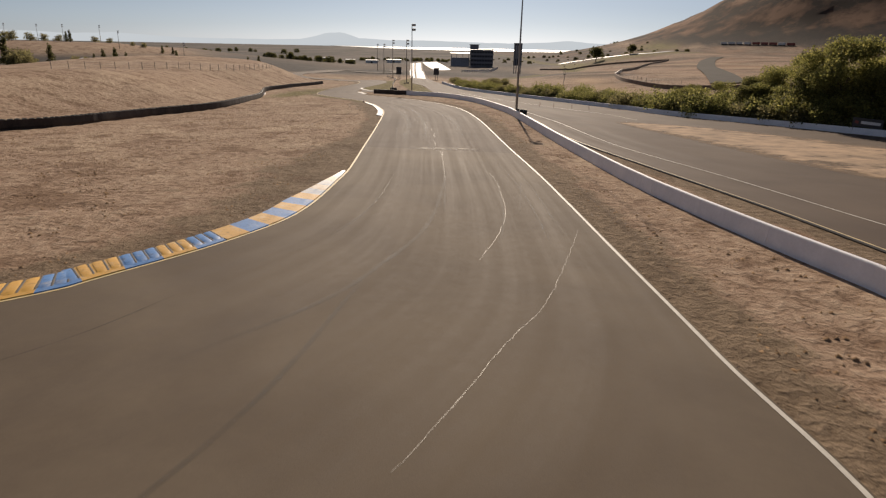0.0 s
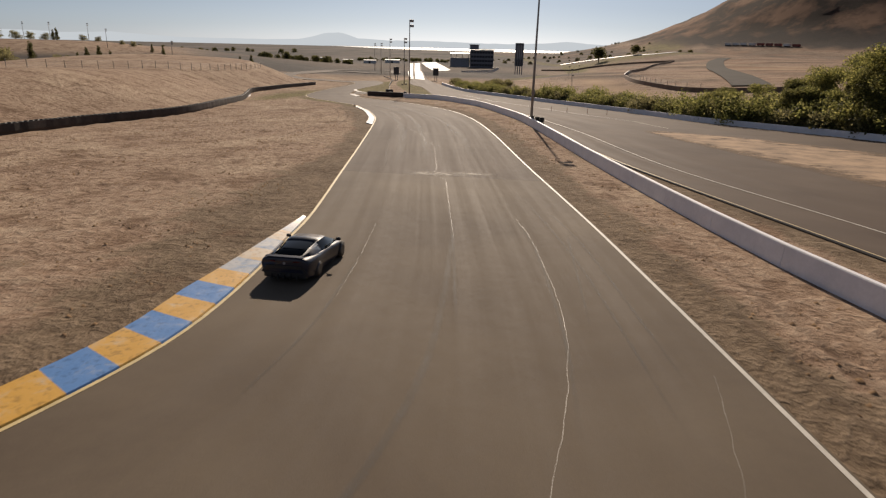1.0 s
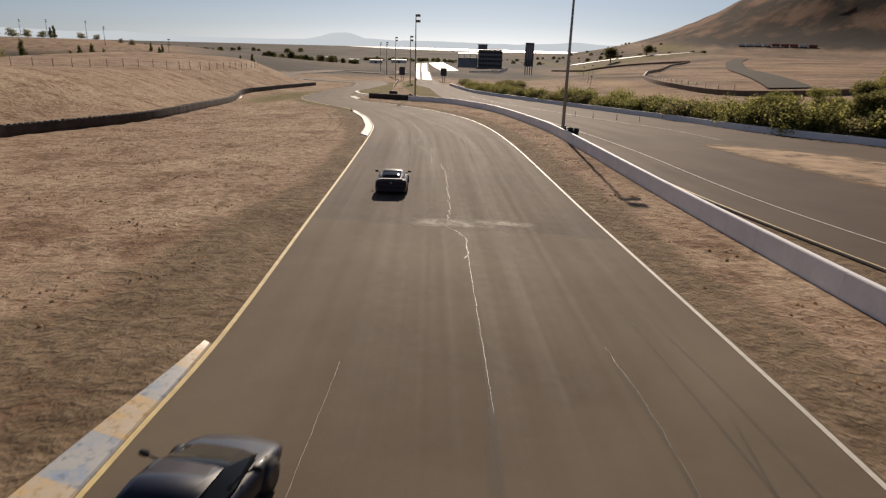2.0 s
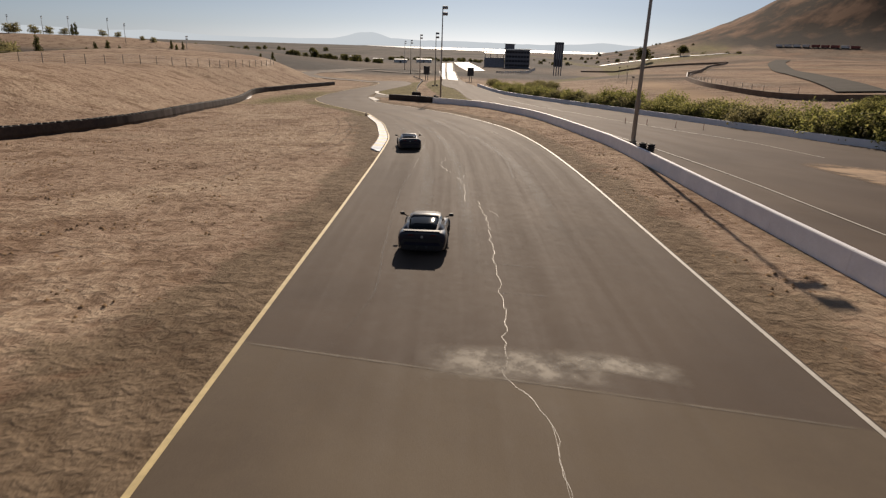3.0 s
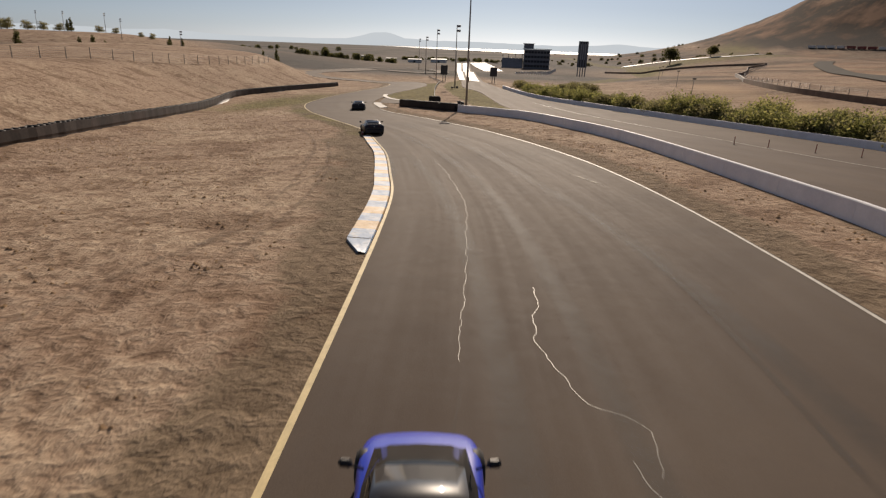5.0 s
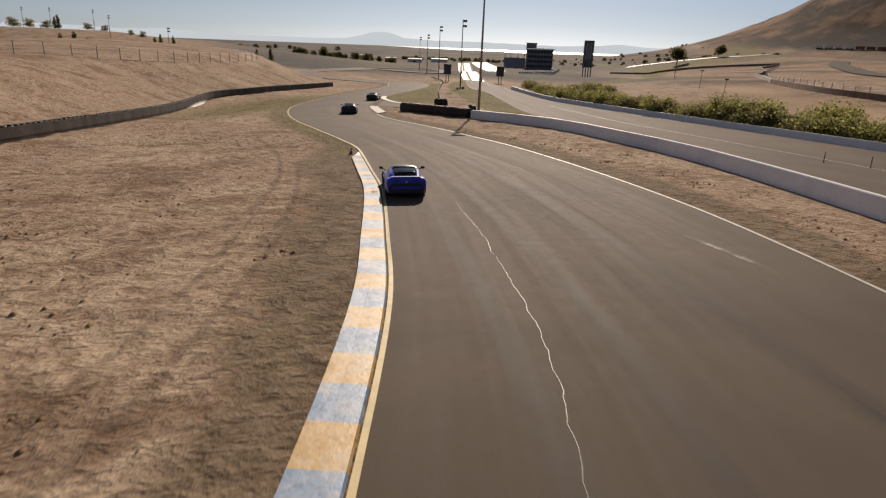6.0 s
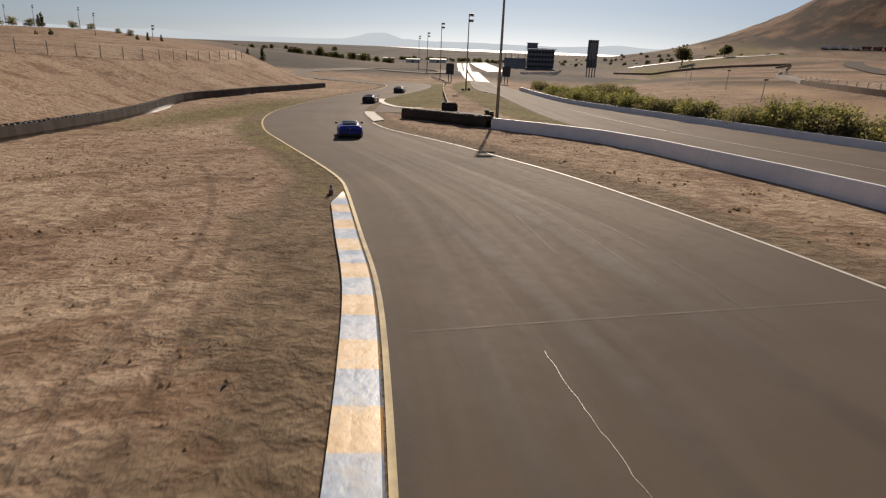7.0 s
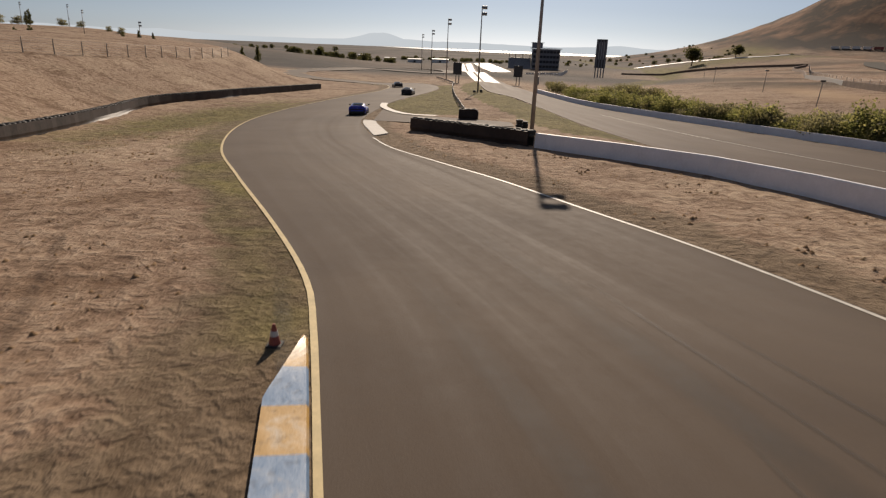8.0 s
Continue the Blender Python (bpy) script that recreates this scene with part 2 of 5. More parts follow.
LEFT_EDGE = spline(((-150, -100), (-75, -34), (-34, 2), (-24, 10.8), (-14.4, 19.2), (-12.6, 21.7), (-10.8, 24.6), (-9.6, 27.0), (-8.4, 30.0), (-7.75, 32.7), (-7.4, 36.6), (-7.25, 42), (-7.2, 48), (-7.76, 61.3), (-8.44, 78), (-9.22, 95), (-10.0, 107), (-11.2, 114.6), (-12.8, 123), (-14.45, 129), (-16.45, 136), (-17.65, 139.5), (-20.4, 145), (-25.2, 153.9), (-29.8, 163), (-34.4, 176.0), (-37.8, 190), (-38.9, 202.8), (-38.4, 214.5), (-36.5, 229), (-34.8, 240), (-34.2, 254), (-35.6, 271), (-39.5, 289), (-46, 303), (-53, 308.5), (-62, 309), (-72, 315), (-80, 330), (-84, 349), (-85, 366), (-83.5, 385), (-81.5, 417), (-78, 445)))
RIGHT_EDGE = spline(((-130, -124), (-62, -64), (-10, -30), (4, -14), (8.3, 6), (8.3, 16), (8.1, 26), (7.9, 37), (7.65, 47), (6.93, 64), (6.43, 76), (5.9, 87), (5.1, 98), (4.2, 106.5), (3.1, 114), (1.75, 120.8), (-0.2, 127.6), (-2.7, 134.7), (-5.9, 142.5), (-9.15, 148.7), (-12.25, 154.5), (-15.6, 159.8), (-19.1, 165.5), (-21.2, 170.7), (-22.9, 176), (-25.5, 187), (-26.5, 205), (-26.4, 219), (-25.1, 234), (-24.0, 252), (-23.8, 266), (-25.6, 282), (-30, 293), (-38, 303), (-46, 313), (-53, 319.5), (-62, 321), (-69, 326), (-74.5, 338), (-77.2, 355), (-75, 372), (-70.5, 390), (-67.5, 420), (-66, 445)))


# ---- mesh helpers ----
def mesh_object(name, verts, faces, material=None, parent=None, label="", smooth=False):
    me = bpy.data.meshes.new(name)
    me.from_pydata([tuple(map(float, v)) for v in verts], [], faces)
    me.update()
    for m in (material if isinstance(material, (list, tuple)) else [material]):
        if m:
            me.materials.append(m)
    if smooth:
        me.polygons.foreach_set("use_smooth", [True] * len(me.polygons))
    ob = new(name, me)
    ob.parent = parent
    if label:
        ob["label"] = label
    return ob


def part(name, bm, material, parent=None, label="", smooth=False):
    """Links a bmesh as one mesh object under a thing or a part."""
    me = bpy.data.meshes.new(name)
    bm.to_mesh(me)
    bm.free()
    for m in (material if isinstance(material, (list, tuple)) else [material]):
        me.materials.append(m)
    if smooth:
        me.polygons.foreach_set("use_smooth", [True] * len(me.polygons))
    ob = new(name, me)
    ob.parent = parent
    if label:
        ob["label"] = label
    return ob


def box(bm, size, at=(0, 0, 0), turn=None, bevel=0.0):
    r = bmesh.ops.create_cube(bm, size=1.0)
    vs = r["verts"]
    bmesh.ops.scale(bm, vec=size, verts=vs)
    if bevel:
        es = list({e for v in vs for e in v.link_edges})
        vs = bmesh.ops.bevel(bm, geom=es, offset=bevel, segments=1, affect="EDGES", profile=0.5)["verts"]
    m = Matrix.Translation(at) @ (turn if turn is not None else Matrix())
    bmesh.ops.transform(bm, matrix=m, verts=vs)
    return vs


def rod(bm, a, b, r0, r1=None, sides=8):
    a, b = Vector(a), Vector(b)
    d = b - a
    m = Matrix.Translation((a + b) / 2) @ d.to_track_quat("Z", "Y").to_matrix().to_4x4()
    bmesh.ops.create_cone(bm, cap_ends=True, segments=sides, radius1=r0, radius2=r1 if r1 is not None else r0, depth=d.length, matrix=m)


def strand(bm, pts, r, sides=4):
    """One unbroken tube through the points."""
    rings = []
    for i, p in enumerate(pts):
        d = (pts[min(i + 1, len(pts) - 1)] - pts[max(i - 1, 0)]).normalized()
        a = d.cross(Vector((0, 0, 1))).normalized()
        b = a.cross(d)
        rings.append([bm.verts.new(p + r * (a * math.cos(6.2832 * k / sides) + b * math.sin(6.2832 * k / sides))) for k in range(sides)])
    for a, b in zip(rings[:-1], rings[1:]):
        for k in range(sides):
            bm.faces.new((a[k], a[(k + 1) % sides], b[(k + 1) % sides], b[k]))


def empty(name, at=(0, 0, 0), rz=0.0):
    ob = new(name)
    ob.matrix_basis = pose(*at, 0, 0, rz)
    return ob


def floats(ob, name, values):
    a = ob.data.attributes.new(name, "FLOAT", "POINT")
    a.data.foreach_set("value", np.asarray(values, np.float32))


def ribbon(name, left, right, material, lift=0.02, cross=6, n=None, parent=None, depth=0.0, label=""):
    """A paved sheet between two lines of the plan, laid on the land."""
    n = n or max(len(left), len(right))
    a, b = resample(left, n), resample(right, n)
    w = np.linspace(0, 1, cross + 1)
    if depth:
        w = np.concatenate([[0, 0], w, [1, 1]])     # a skirt on each side with edges of its own
    g = a[:, None, :] * (1 - w)[None, :, None] + b[:, None, :] * w[None, :, None]
    z = height(g[..., 0], g[..., 1]) + lift
    if depth:
        z[:, 0] -= depth
        z[:, -1] -= depth
    skip = (1, len(w) - 3) if depth else ()
    v = np.dstack([g, z]).reshape(-1, 3)
    k = len(w)
    f = [(i * k + j, i * k + j + 1, (i + 1) * k + j + 1, (i + 1) * k + j) for i in range(n - 1) for j in range(k - 1) if j not in skip]
    if (np.cross(np.append(b[0] - a[0], 0), np.append(a[1] - a[0], 0))[2]) < 0:
        f = [q[::-1] for q in f]
    ob = mesh_object(name, v, f, material, parent, label, smooth=True)
    wide = np.linalg.norm(g - g[:, :1], axis=2)
    mid = (a + b) / 2
    s = np.concatenate([[0], np.cumsum(np.linalg.norm(np.diff(mid, axis=0), axis=1))])
    floats(ob, "across", wide.reshape(-1))
    floats(ob, "along", np.repeat(s, k))
    return ob


def strip(name, line, width, material, lift=0.03, parent=None, label=""):
    w = np.asarray(width) / 2
    return ribbon(name, offset(line, w), offset(line, -w), material, lift, 1, len(line), parent, 0, label)


def inside(px, py, poly):
    hit = np.zeros(px.shape, bool)
    x0, y0 = poly[-1]
    for x1, y1 in poly:
        if y0 != y1:
            c = ((y1 > py) != (y0 > py)) & (px < (x0 - x1) * (py - y1) / (y0 - y1) + x1)
            hit ^= c
        x0, y0 = x1, y1
    return hit


def far_from(px, py, line):
    """Distance of points to a line of the plan."""
    best = np.full(px.shape, 1e9)
    for (x0, y0), (x1, y1) in zip(line[:-1], line[1:]):
        dx, dy = x1 - x0, y1 - y0
        t = np.clip(((px - x0) * dx + (py - y0) * dy) / (dx * dx + dy * dy + 1e-9), 0, 1)
        best = np.minimum(best, (px - x0 - t * dx) ** 2 + (py - y0 - t * dy) ** 2)
    return np.sqrt(best)


# ---- roads ----
DRAG_LEFT = spline(((24, -10), (21, 27), (19.5, 41), (14.8, 72), (13.9, 90), (12.6, 110), (9.0, 136), (5.0, 156), (1.6, 172), (-2.9, 190), (-5.0, 215), (-7.8, 243), (-12.9, 268), (-16.5, 337), (-24.5, 480), (-34, 680), (-47.6, 910)), 2.0)
DRAG_RIGHT = spline(((104, -10), (64, 90), (58, 105), (46.5, 129), (41.5, 149), (33.5, 174), (20.5, 212), (12.5, 234), (4.5, 262), (-1.5, 290), (-7.5, 330), (-13.0, 440), (-21, 660), (-31.9, 945)), 2.0)
LINK = (spline(((-24.2, 186), (-18, 184.5), (-13, 183.5), (-10.4, 183))), spline(((-26.2, 206), (-21.7, 195.0), (-15, 190.5), (-10.6, 187.5))))
TRACK_C = spline(((-72, 442), (-67, 465), (-57, 495), (-46, 530), (-50, 600)), 2.5)
TRACK_D = spline(((-62, 415), (-50, 402), (-38, 396), (-30, 405), (-33, 440), (-52, 500)), 2.5)
UPHILL_ROAD = spline(((160, 880), (187, 812), (190, 745), (204, 708), (234, 688), (326, 812)), 4.0)
INFIELD_ROAD = spline(((240, 565), (208, 505), (160, 390), (118, 275), (92, 205)), 3.0)
DIRT_ROAD = spline(((60, 165), (57, 198), (58, 244), (66, 295), (80, 370), (110, 480), (140, 640)), 2.0)
WALL_LINE = spline(((18.6, -8), (16.9, 20), (15.3, 30), (13.8, 43), (12.9, 64), (12.05, 86), (11.4, 100), (10.6, 110), (7.1, 134.5), (2.3, 149), (0.0, 155.8), (-4.6, 162.2), (-9.6, 167.7)))
FAR_LINE = spline(((106, -12), (65, 90), (59, 104.5), (47.3, 129), (42.2, 149), (34.3, 174), (21.2, 212), (13.2, 234), (6.1, 256), (-0.5, 290)))
PAVED = [np.vstack([LEFT_EDGE, RIGHT_EDGE[::-1]]), np.vstack([DRAG_LEFT, DRAG_RIGHT[::-1]]), np.vstack([LINK[0], LINK[1][::-1]])]
EDGES = [LEFT_EDGE[::2], RIGHT_EDGE[::2], DRAG_LEFT[:120:2]]
VERGE_LEFT = ((-30, 4), (10, 4.5), (25, 5.5), (45, 7.5), (58, 6.5), (66, 4.0), (74, 2.2), (95, 2.2), (106, 4.5), (128, 5.0), (140, 3.0), (150, 2.0), (400, 1.5))


def build_ground():
    xs = np.concatenate([-55 - np.geomspace(1, 4000, 46)[::-1], np.arange(-55, 66, 0.8), np.arange(67, 118, 2.0), np.arange(118, 260, 4.0), np.arange(260, 760, 10.0), 760 + np.geomspace(20, 3300, 22)])
    ys = np.concatenate([-170 + np.arange(0, 170, 5.0), np.arange(0, 235, 0.8), 235 + np.geomspace(0.8, 4600, 165)])
    X, Y = np.meshgrid(xs, ys)
    Z = height(X, Y)
    near = (X > -60) & (X < 70) & (Y < 330)
    d_all = np.full(X.shape, 99.0)
    for e in EDGES:
        d_all[near] = np.minimum(d_all[near], far_from(X[near], Y[near], e))
    paved = np.zeros(X.shape, bool)
    for poly in PAVED:
        paved |= inside(X, Y, poly)
    rel = np.array([noise.fractal(Vector((x * 0.45, y * 0.45, 0)), 1.0, 2.0, 4) for x, y in zip(X[near], Y[near])])
    d_wall = np.minimum(far_from(X[near], Y[near], WALL_LINE[::2]), far_from(X[near], Y[near], FAR_LINE[::2]))
    Z[near] += 0.13 * rel * sstep(0.9, 3.5, d_all[near]) * sstep(0.3, 2.0, d_wall)
    Z[paved & (d_all > 0.85)] -= 0.22
    off_road = np.ones(X.shape)
    for road, half in ((INFIELD_ROAD, 8), (UPHILL_ROAD, 6), (TRACK_C, 8), (TRACK_D, 6)):
        off_road = np.minimum(off_road, sstep(half, half + 14, far_from(X, Y, road[::3])))
    big = np.array([noise.fractal(Vector((x * 0.02, y * 0.02, 3)), 1.0, 2.0, 5) for x, y in zip(X.ravel(), Y.ravel())]).reshape(X.shape)
    Z += off_road * big * 0.5 * sstep(40, 140, np.abs(X) + np.maximum(0, Y - 250)) * (~paved)
    Z += off_road * big * 0.11 * np.clip(height(X, Y) - 16, 0, 60)
    n, m = len(xs), len(ys)
    f = [(j * n + i, j * n + i + 1, (j + 1) * n + i + 1, (j + 1) * n + i) for j in range(m - 1) for i in range(n - 1)]
    ob = mesh_object("ground", np.dstack([X, Y, Z]).reshape(-1, 3), f, GROUND, smooth=True)
    far_left = np.full(X.shape, 99.0)
    far_left[near] = far_from(X[near], Y[near], LEFT_EDGE[::3])
    soiled = 1 - sstep(0.3, 1.25, far_left / table(VERGE_LEFT, Y))
    floats(ob, "verge", np.maximum(soiled, 1 - sstep(0.8, 3.6, d_all)).ravel())
    g = 0.85 * np.exp(-((X + 44) / 9) ** 2 - ((Y - 195) / 34) ** 2) + 0.55 * np.exp(-((far_left - 1.0) / 1.9) ** 2) * sstep(128, 138, Y) * (1 - sstep(165, 180, Y)) * (X < -15)
    g += 0.9 * inside(X, Y, ISLAND) + 0.9 * inside(X, Y, WEDGE)
    g += 0.6 * sstep(0, 8, X - table(FAR_X, Y)) * (1 - sstep(14, 34, X - table(FAR_X, Y))) * (Y > 60)
    g += 0.75 * np.exp(-((X - 215) / 110) ** 2 - ((Y - 700) / 70) ** 2) + 0.8 * np.exp(-((X - 345) / 45) ** 2 - ((Y - 1040) / 90) ** 2)
    floats(ob, "green", np.clip(g, 0, 1).ravel())
    floats(ob, "sand", np.clip(sstep(1, 0, far_from(X, Y, DIRT_ROAD) / 11) + 0.9 * np.exp(-((X - 195) / 30) ** 2 - ((Y - 365) / 70) ** 2), 0, 1).ravel())
    plainland = sstep(480, 900, Y) * (1 - sstep(-5, 12, height(X, Y)))
    vines = sstep(330, 400, Y) * (1 - sstep(60, 120, X)) * (1 - sstep(520, 800, Y)) * (1 - sstep(-8, -4, height(X, Y)))
    floats(ob, "marsh_haze", np.clip(plainland + vines, 0, 1).ravel())
    up = height(X, Y)
    floats(ob, "hillside", (np.maximum(0.97 * sstep(9, 20, up + 3 * big) * (X > 240), np.clip(0.42 + 0.6 * big, 0.1, 0.8) * sstep(20, 60, X - table(FAR_X, Y)) * sstep(170, 260, Y))).ravel())
    floats(ob, "scorch", (0.95 * sstep(10, 12, up + big) * (1 - sstep(28, 30, up - 0.075 * (X - 420) + 3 * big)) * sstep(330, 390, X) * sstep(420, 520, Y)).ravel())
    return tagged(ob, "dry brown grass and bare dirt falling away to a hazy plain", "ground", kind="structure")


ISLAND = np.vstack([spline(((-26.2, 206), (-26.3, 219), (-25.0, 234), (-23.9, 252), (-23.7, 266), (-25.4, 281), (-23, 290))), spline(((-22, 290), (-19, 240), (-15.8, 200), (-18, 196), (-22, 195.5)))])
WEDGE = np.array([(0.0, 177), (-3.1, 190), (-5.2, 215), (-8.0, 243), (-13.1, 267), (-16.5, 335), (-20, 300), (-18.5, 262), (-14, 226), (-10.5, 200), (-8.5, 186), (-6, 178)], float)
build_ground()
track = ribbon("track_road", LEFT_EDGE, RIGHT_EDGE, ASPHALT, 0.02, 10, 480, None, 0.4)
tagged(track, "worn grey-brown asphalt race track with tyre marks", "road", kind="structure")
drag = ribbon("drag_road", DRAG_LEFT, DRAG_RIGHT, ASPHALT_OLD, 0.015, 12, 300, None, 0.4)
tagged(drag, "wide grey asphalt apron behind the white wall", "road", kind="structure")
tagged(ribbon("link_road", *LINK, ASPHALT, 0.03, 4, 24), "short asphalt link behind the tyre wall", "road", kind="structure")
for nm, ln, wd, lb in (("far_track_road", TRACK_C, 11, "distant asphalt esses of the track"), ("infield_road", TRACK_D, 7, "distant pale asphalt loop"), ("uphill_road", UPHILL_ROAD, 8, "pale road climbing towards the hill"), ("upper_track_road", INFIELD_ROAD, 11, "grey asphalt of the upper track section")):
    tagged(strip(nm, ln, wd, {"upper_track_road": ASPHALT_FAR, "uphill_road": CONCRETE_LANE}.get(nm, ASPHALT_OLD), 0.4), lb, "road", kind="structure")


# ---- kerbs, lines, walls ----
def wall_run(name, line, tall, thick, panel, label, foot=True):
    """A concrete barrier of butted panels along a line of the plan."""
    top = empty(name, (line[0][0], line[0][1], zed(*line[0])))
    inv = Vector(top.location)
    s = np.concatenate([[0], np.cumsum(np.linalg.norm(np.diff(line, axis=0), axis=1))])
    for k in range(math.ceil(s[-1] / panel)):
        a, b = k * panel + 0.01, min((k + 1) * panel, s[-1]) - 0.01
        pa, pb = [Vector((np.interp(q, s, line[:, 0]), np.interp(q, s, line[:, 1]))) for q in (a, b)]
        za, zb = zed(*pa), zed(*pb)
        d = (pb - pa).normalized()
        nrm = Vector((-d.y, d.x)) * (thick / 2)
        prof = ((-1.35, -0.25), (-1.3, 0.16), (-0.9, tall - 0.05), (-0.7, tall), (0.7, tall), (0.9, tall - 0.05), (1.3, 0.16), (1.35, -0.25))
        vs = [(*(q.xy + nrm * w), z + h) for q, z in ((pa, za), (pb, zb)) for w, h in prof]
        vs = [Vector(v) - inv for v in vs]
        m = len(prof)
        fs = [(i, i + 1, m + i + 1, m + i) for i in range(m - 1)] + [tuple(range(m))[::-1], tuple(range(m, 2 * m))]
        mesh_object("panel", vs, fs, WALL_WHITE, top)
    tagged(top, label, "wall", kind="structure")
    return top


wall_run("wall_white", WALL_LINE, 1.0, 0.30, 6.0, "low white-painted concrete barrier beside the track")
wall_run("wall_far", FAR_LINE, 0.95, 0.28, 6.0, "long white concrete barrier before the bushes")


def kerb(name, edge, y0, y1, wide, block, colours, label, side=1, ribs=False, tips=(1, 1), narrow=0.0, fade=2.0, skew=0.0):
    """A painted concrete kerb of separate blocks along the track's edge."""
    edge = resample(edge, len(edge) * 12)
    sel = edge[(edge[:, 1] >= y0) & (edge[:, 1] <= y1)]
    per = max(2, int(block / 0.25))
    line = resample(sel, per * max(1, round(np.linalg.norm(np.diff(sel, axis=0), axis=1).sum() / block)) + 1)
    out = normals(line) * side
    along = np.column_stack([normals(line)[:, 1], -normals(line)[:, 0]])
    top = empty(name, (*line[0], zed(*line[0])))
    inv = Vector(top.location)
    total = len(line)
    for k in range(0, total - 1, per):
        idx = list(range(k, min(k + per, total - 1) + 1))
        if len(idx) < 2:
            continue
        vs, fs = [], []
        for i in idx:
            f = i / (total - 1)
            w = wide * (1 - narrow * f) * min(1.0, (1 - f) * tips[1] + (1.0 if tips[1] >= 900 else 0.12), f * tips[0] + (1.0 if tips[0] >= 900 else 0.3))
            for q, h in ((0.15, 0.0), (0.19, 0.05), (0.15 + w * 0.6, 0.075), (0.15 + w, 0.10), (0.19 + w, -0.25)):
                p = line[i] + out[i] * q + along[i] * skew * (q - 0.15)
                vs.append(Vector((p[0], p[1], zed(*p) + h)) - inv)
        for a in range(len(idx) - 1):
            for j in range(4):
                q = (a * 5 + j, a * 5 + j + 1, a * 5 + j + 6, a * 5 + j + 5)
                fs.append(q if side < 0 else q[::-1])
        mesh_object("kerb_block", vs, fs, (colours if (k / total < fade or len(colours) < 2) else (KERB_YELLOW_PALE, KERB_BLUE_PALE))[(k // per) % len(colours)], top)
        if not ribs:
            continue
        paint_of = colours[(k // per) % len(colours)]
        span = (len(idx) - 1) * 0.25 / 3
        for j in range(3):
            # a rounded hump of the kerb, then a raised dark bar for the slot behind it
            i = idx[min(len(idx) - 1, int((j + 0.5) * (len(idx) - 1) / 3))]
            back = ((j + 0.5) * (len(idx) - 1) / 3 - (i - idx[0])) * 0.25
            for kind, lo, hi, tall, paint in (("hump", -0.40, 0.40, 0.035, paint_of), ("slot", 0.38, 0.60, 0.028, KERB_SLOT)):
                bar = []
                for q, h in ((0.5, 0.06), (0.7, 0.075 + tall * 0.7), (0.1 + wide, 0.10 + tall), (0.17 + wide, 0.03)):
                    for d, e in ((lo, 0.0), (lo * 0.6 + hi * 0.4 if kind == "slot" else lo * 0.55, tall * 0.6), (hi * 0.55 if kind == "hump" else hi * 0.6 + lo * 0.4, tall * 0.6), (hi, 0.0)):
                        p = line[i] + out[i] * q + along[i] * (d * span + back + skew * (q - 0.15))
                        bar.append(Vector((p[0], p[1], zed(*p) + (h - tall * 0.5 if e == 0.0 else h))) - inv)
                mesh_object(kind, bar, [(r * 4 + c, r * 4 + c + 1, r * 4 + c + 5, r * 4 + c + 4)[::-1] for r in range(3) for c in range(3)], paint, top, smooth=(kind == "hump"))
    return tagged(top, label, "kerb", kind="structure")


kerb("kerb_1", LEFT_EDGE, 4, 26.82, 1.6, 1.66, (KERB_BLUE, KERB_YELLOW), "yellow and blue ribbed concrete kerb at the corner exit", 1, True, (9, 900), 0.0, 2.0, 0.42)
kerb("kerb_2", LEFT_EDGE, 26.87, 46.6, 1.65, 1.5, (KERB_YELLOW, KERB_BLUE), "worn yellow and blue concrete kerb tapering off", 1, False, (900, 1.5), 0.0, 0.5, 0.3)
kerb("kerb_3", LEFT_EDGE, 99.77, 135.9, 0.95, 1.33, (KERB_BLUE_MID, KERB_YELLOW_MID), "yellow and blue painted kerb round the bend", 1, False, (900, 14), 0.25)
kerb("kerb_5", LEFT_EDGE, 97.95, 99.75, 0.95, 1.8, (KERB_BLUE_MID,), "blue painted tip of the kerb running out to the edge line", 1, False, (0.75, 900))
kerb("kerb_4", RIGHT_EDGE, 172.5, 186, 1.3, 2.5, (KERB_WHITE,), "bare pale concrete kerb", -1, False, (9, 9))
tagged(strip("island_kerb", spline(((-27.2, 212), (-26.3, 205.5), (-24.2, 199), (-21.7, 194.5), (-18.5, 193.2)), 0.5), 0.9, KERB_WHITE, 0.1), "pale concrete edging of the grass island", "kerb", kind="structure")
strip_line = LEFT_EDGE[LEFT_EDGE[:, 1] > 4]
by_kerb = sstep(99, 102, strip_line[:, 1]) * (1 - sstep(133, 136, strip_line[:, 1])) + 1 - sstep(42, 46, strip_line[:, 1])
tagged(strip("edge_line_left", offset(strip_line, 0.03 + 0.01 * by_kerb), 0.15 - 0.02 * by_kerb, YELLOW_LINE, 0.03), "yellowed painted edge line", "line", kind="structure")
tagged(strip("edge_line_right", offset(RIGHT_EDGE[(RIGHT_EDGE[:, 1] < 172)], 0.15), 0.14, WHITE_LINE, 0.03), "white painted edge line", "line", kind="structure")
tagged(strip("lane_line_1", spline(((27, 20), (24.8, 33), (22.9, 47.5), (19.0, 68), (17.2, 90), (15.2, 105), (11, 135))), 0.15, WHITE_LINE, 0.03), "thin white line along the apron", "line", kind="structure")
tagged(strip("lane_line_2", spline(((35.6, 114), (33.6, 129), (28.6, 143), (22, 165), (14, 190), (5, 225))), 0.15, WHITE_LINE, 0.03), "faint white line along the apron", "line", kind="structure")


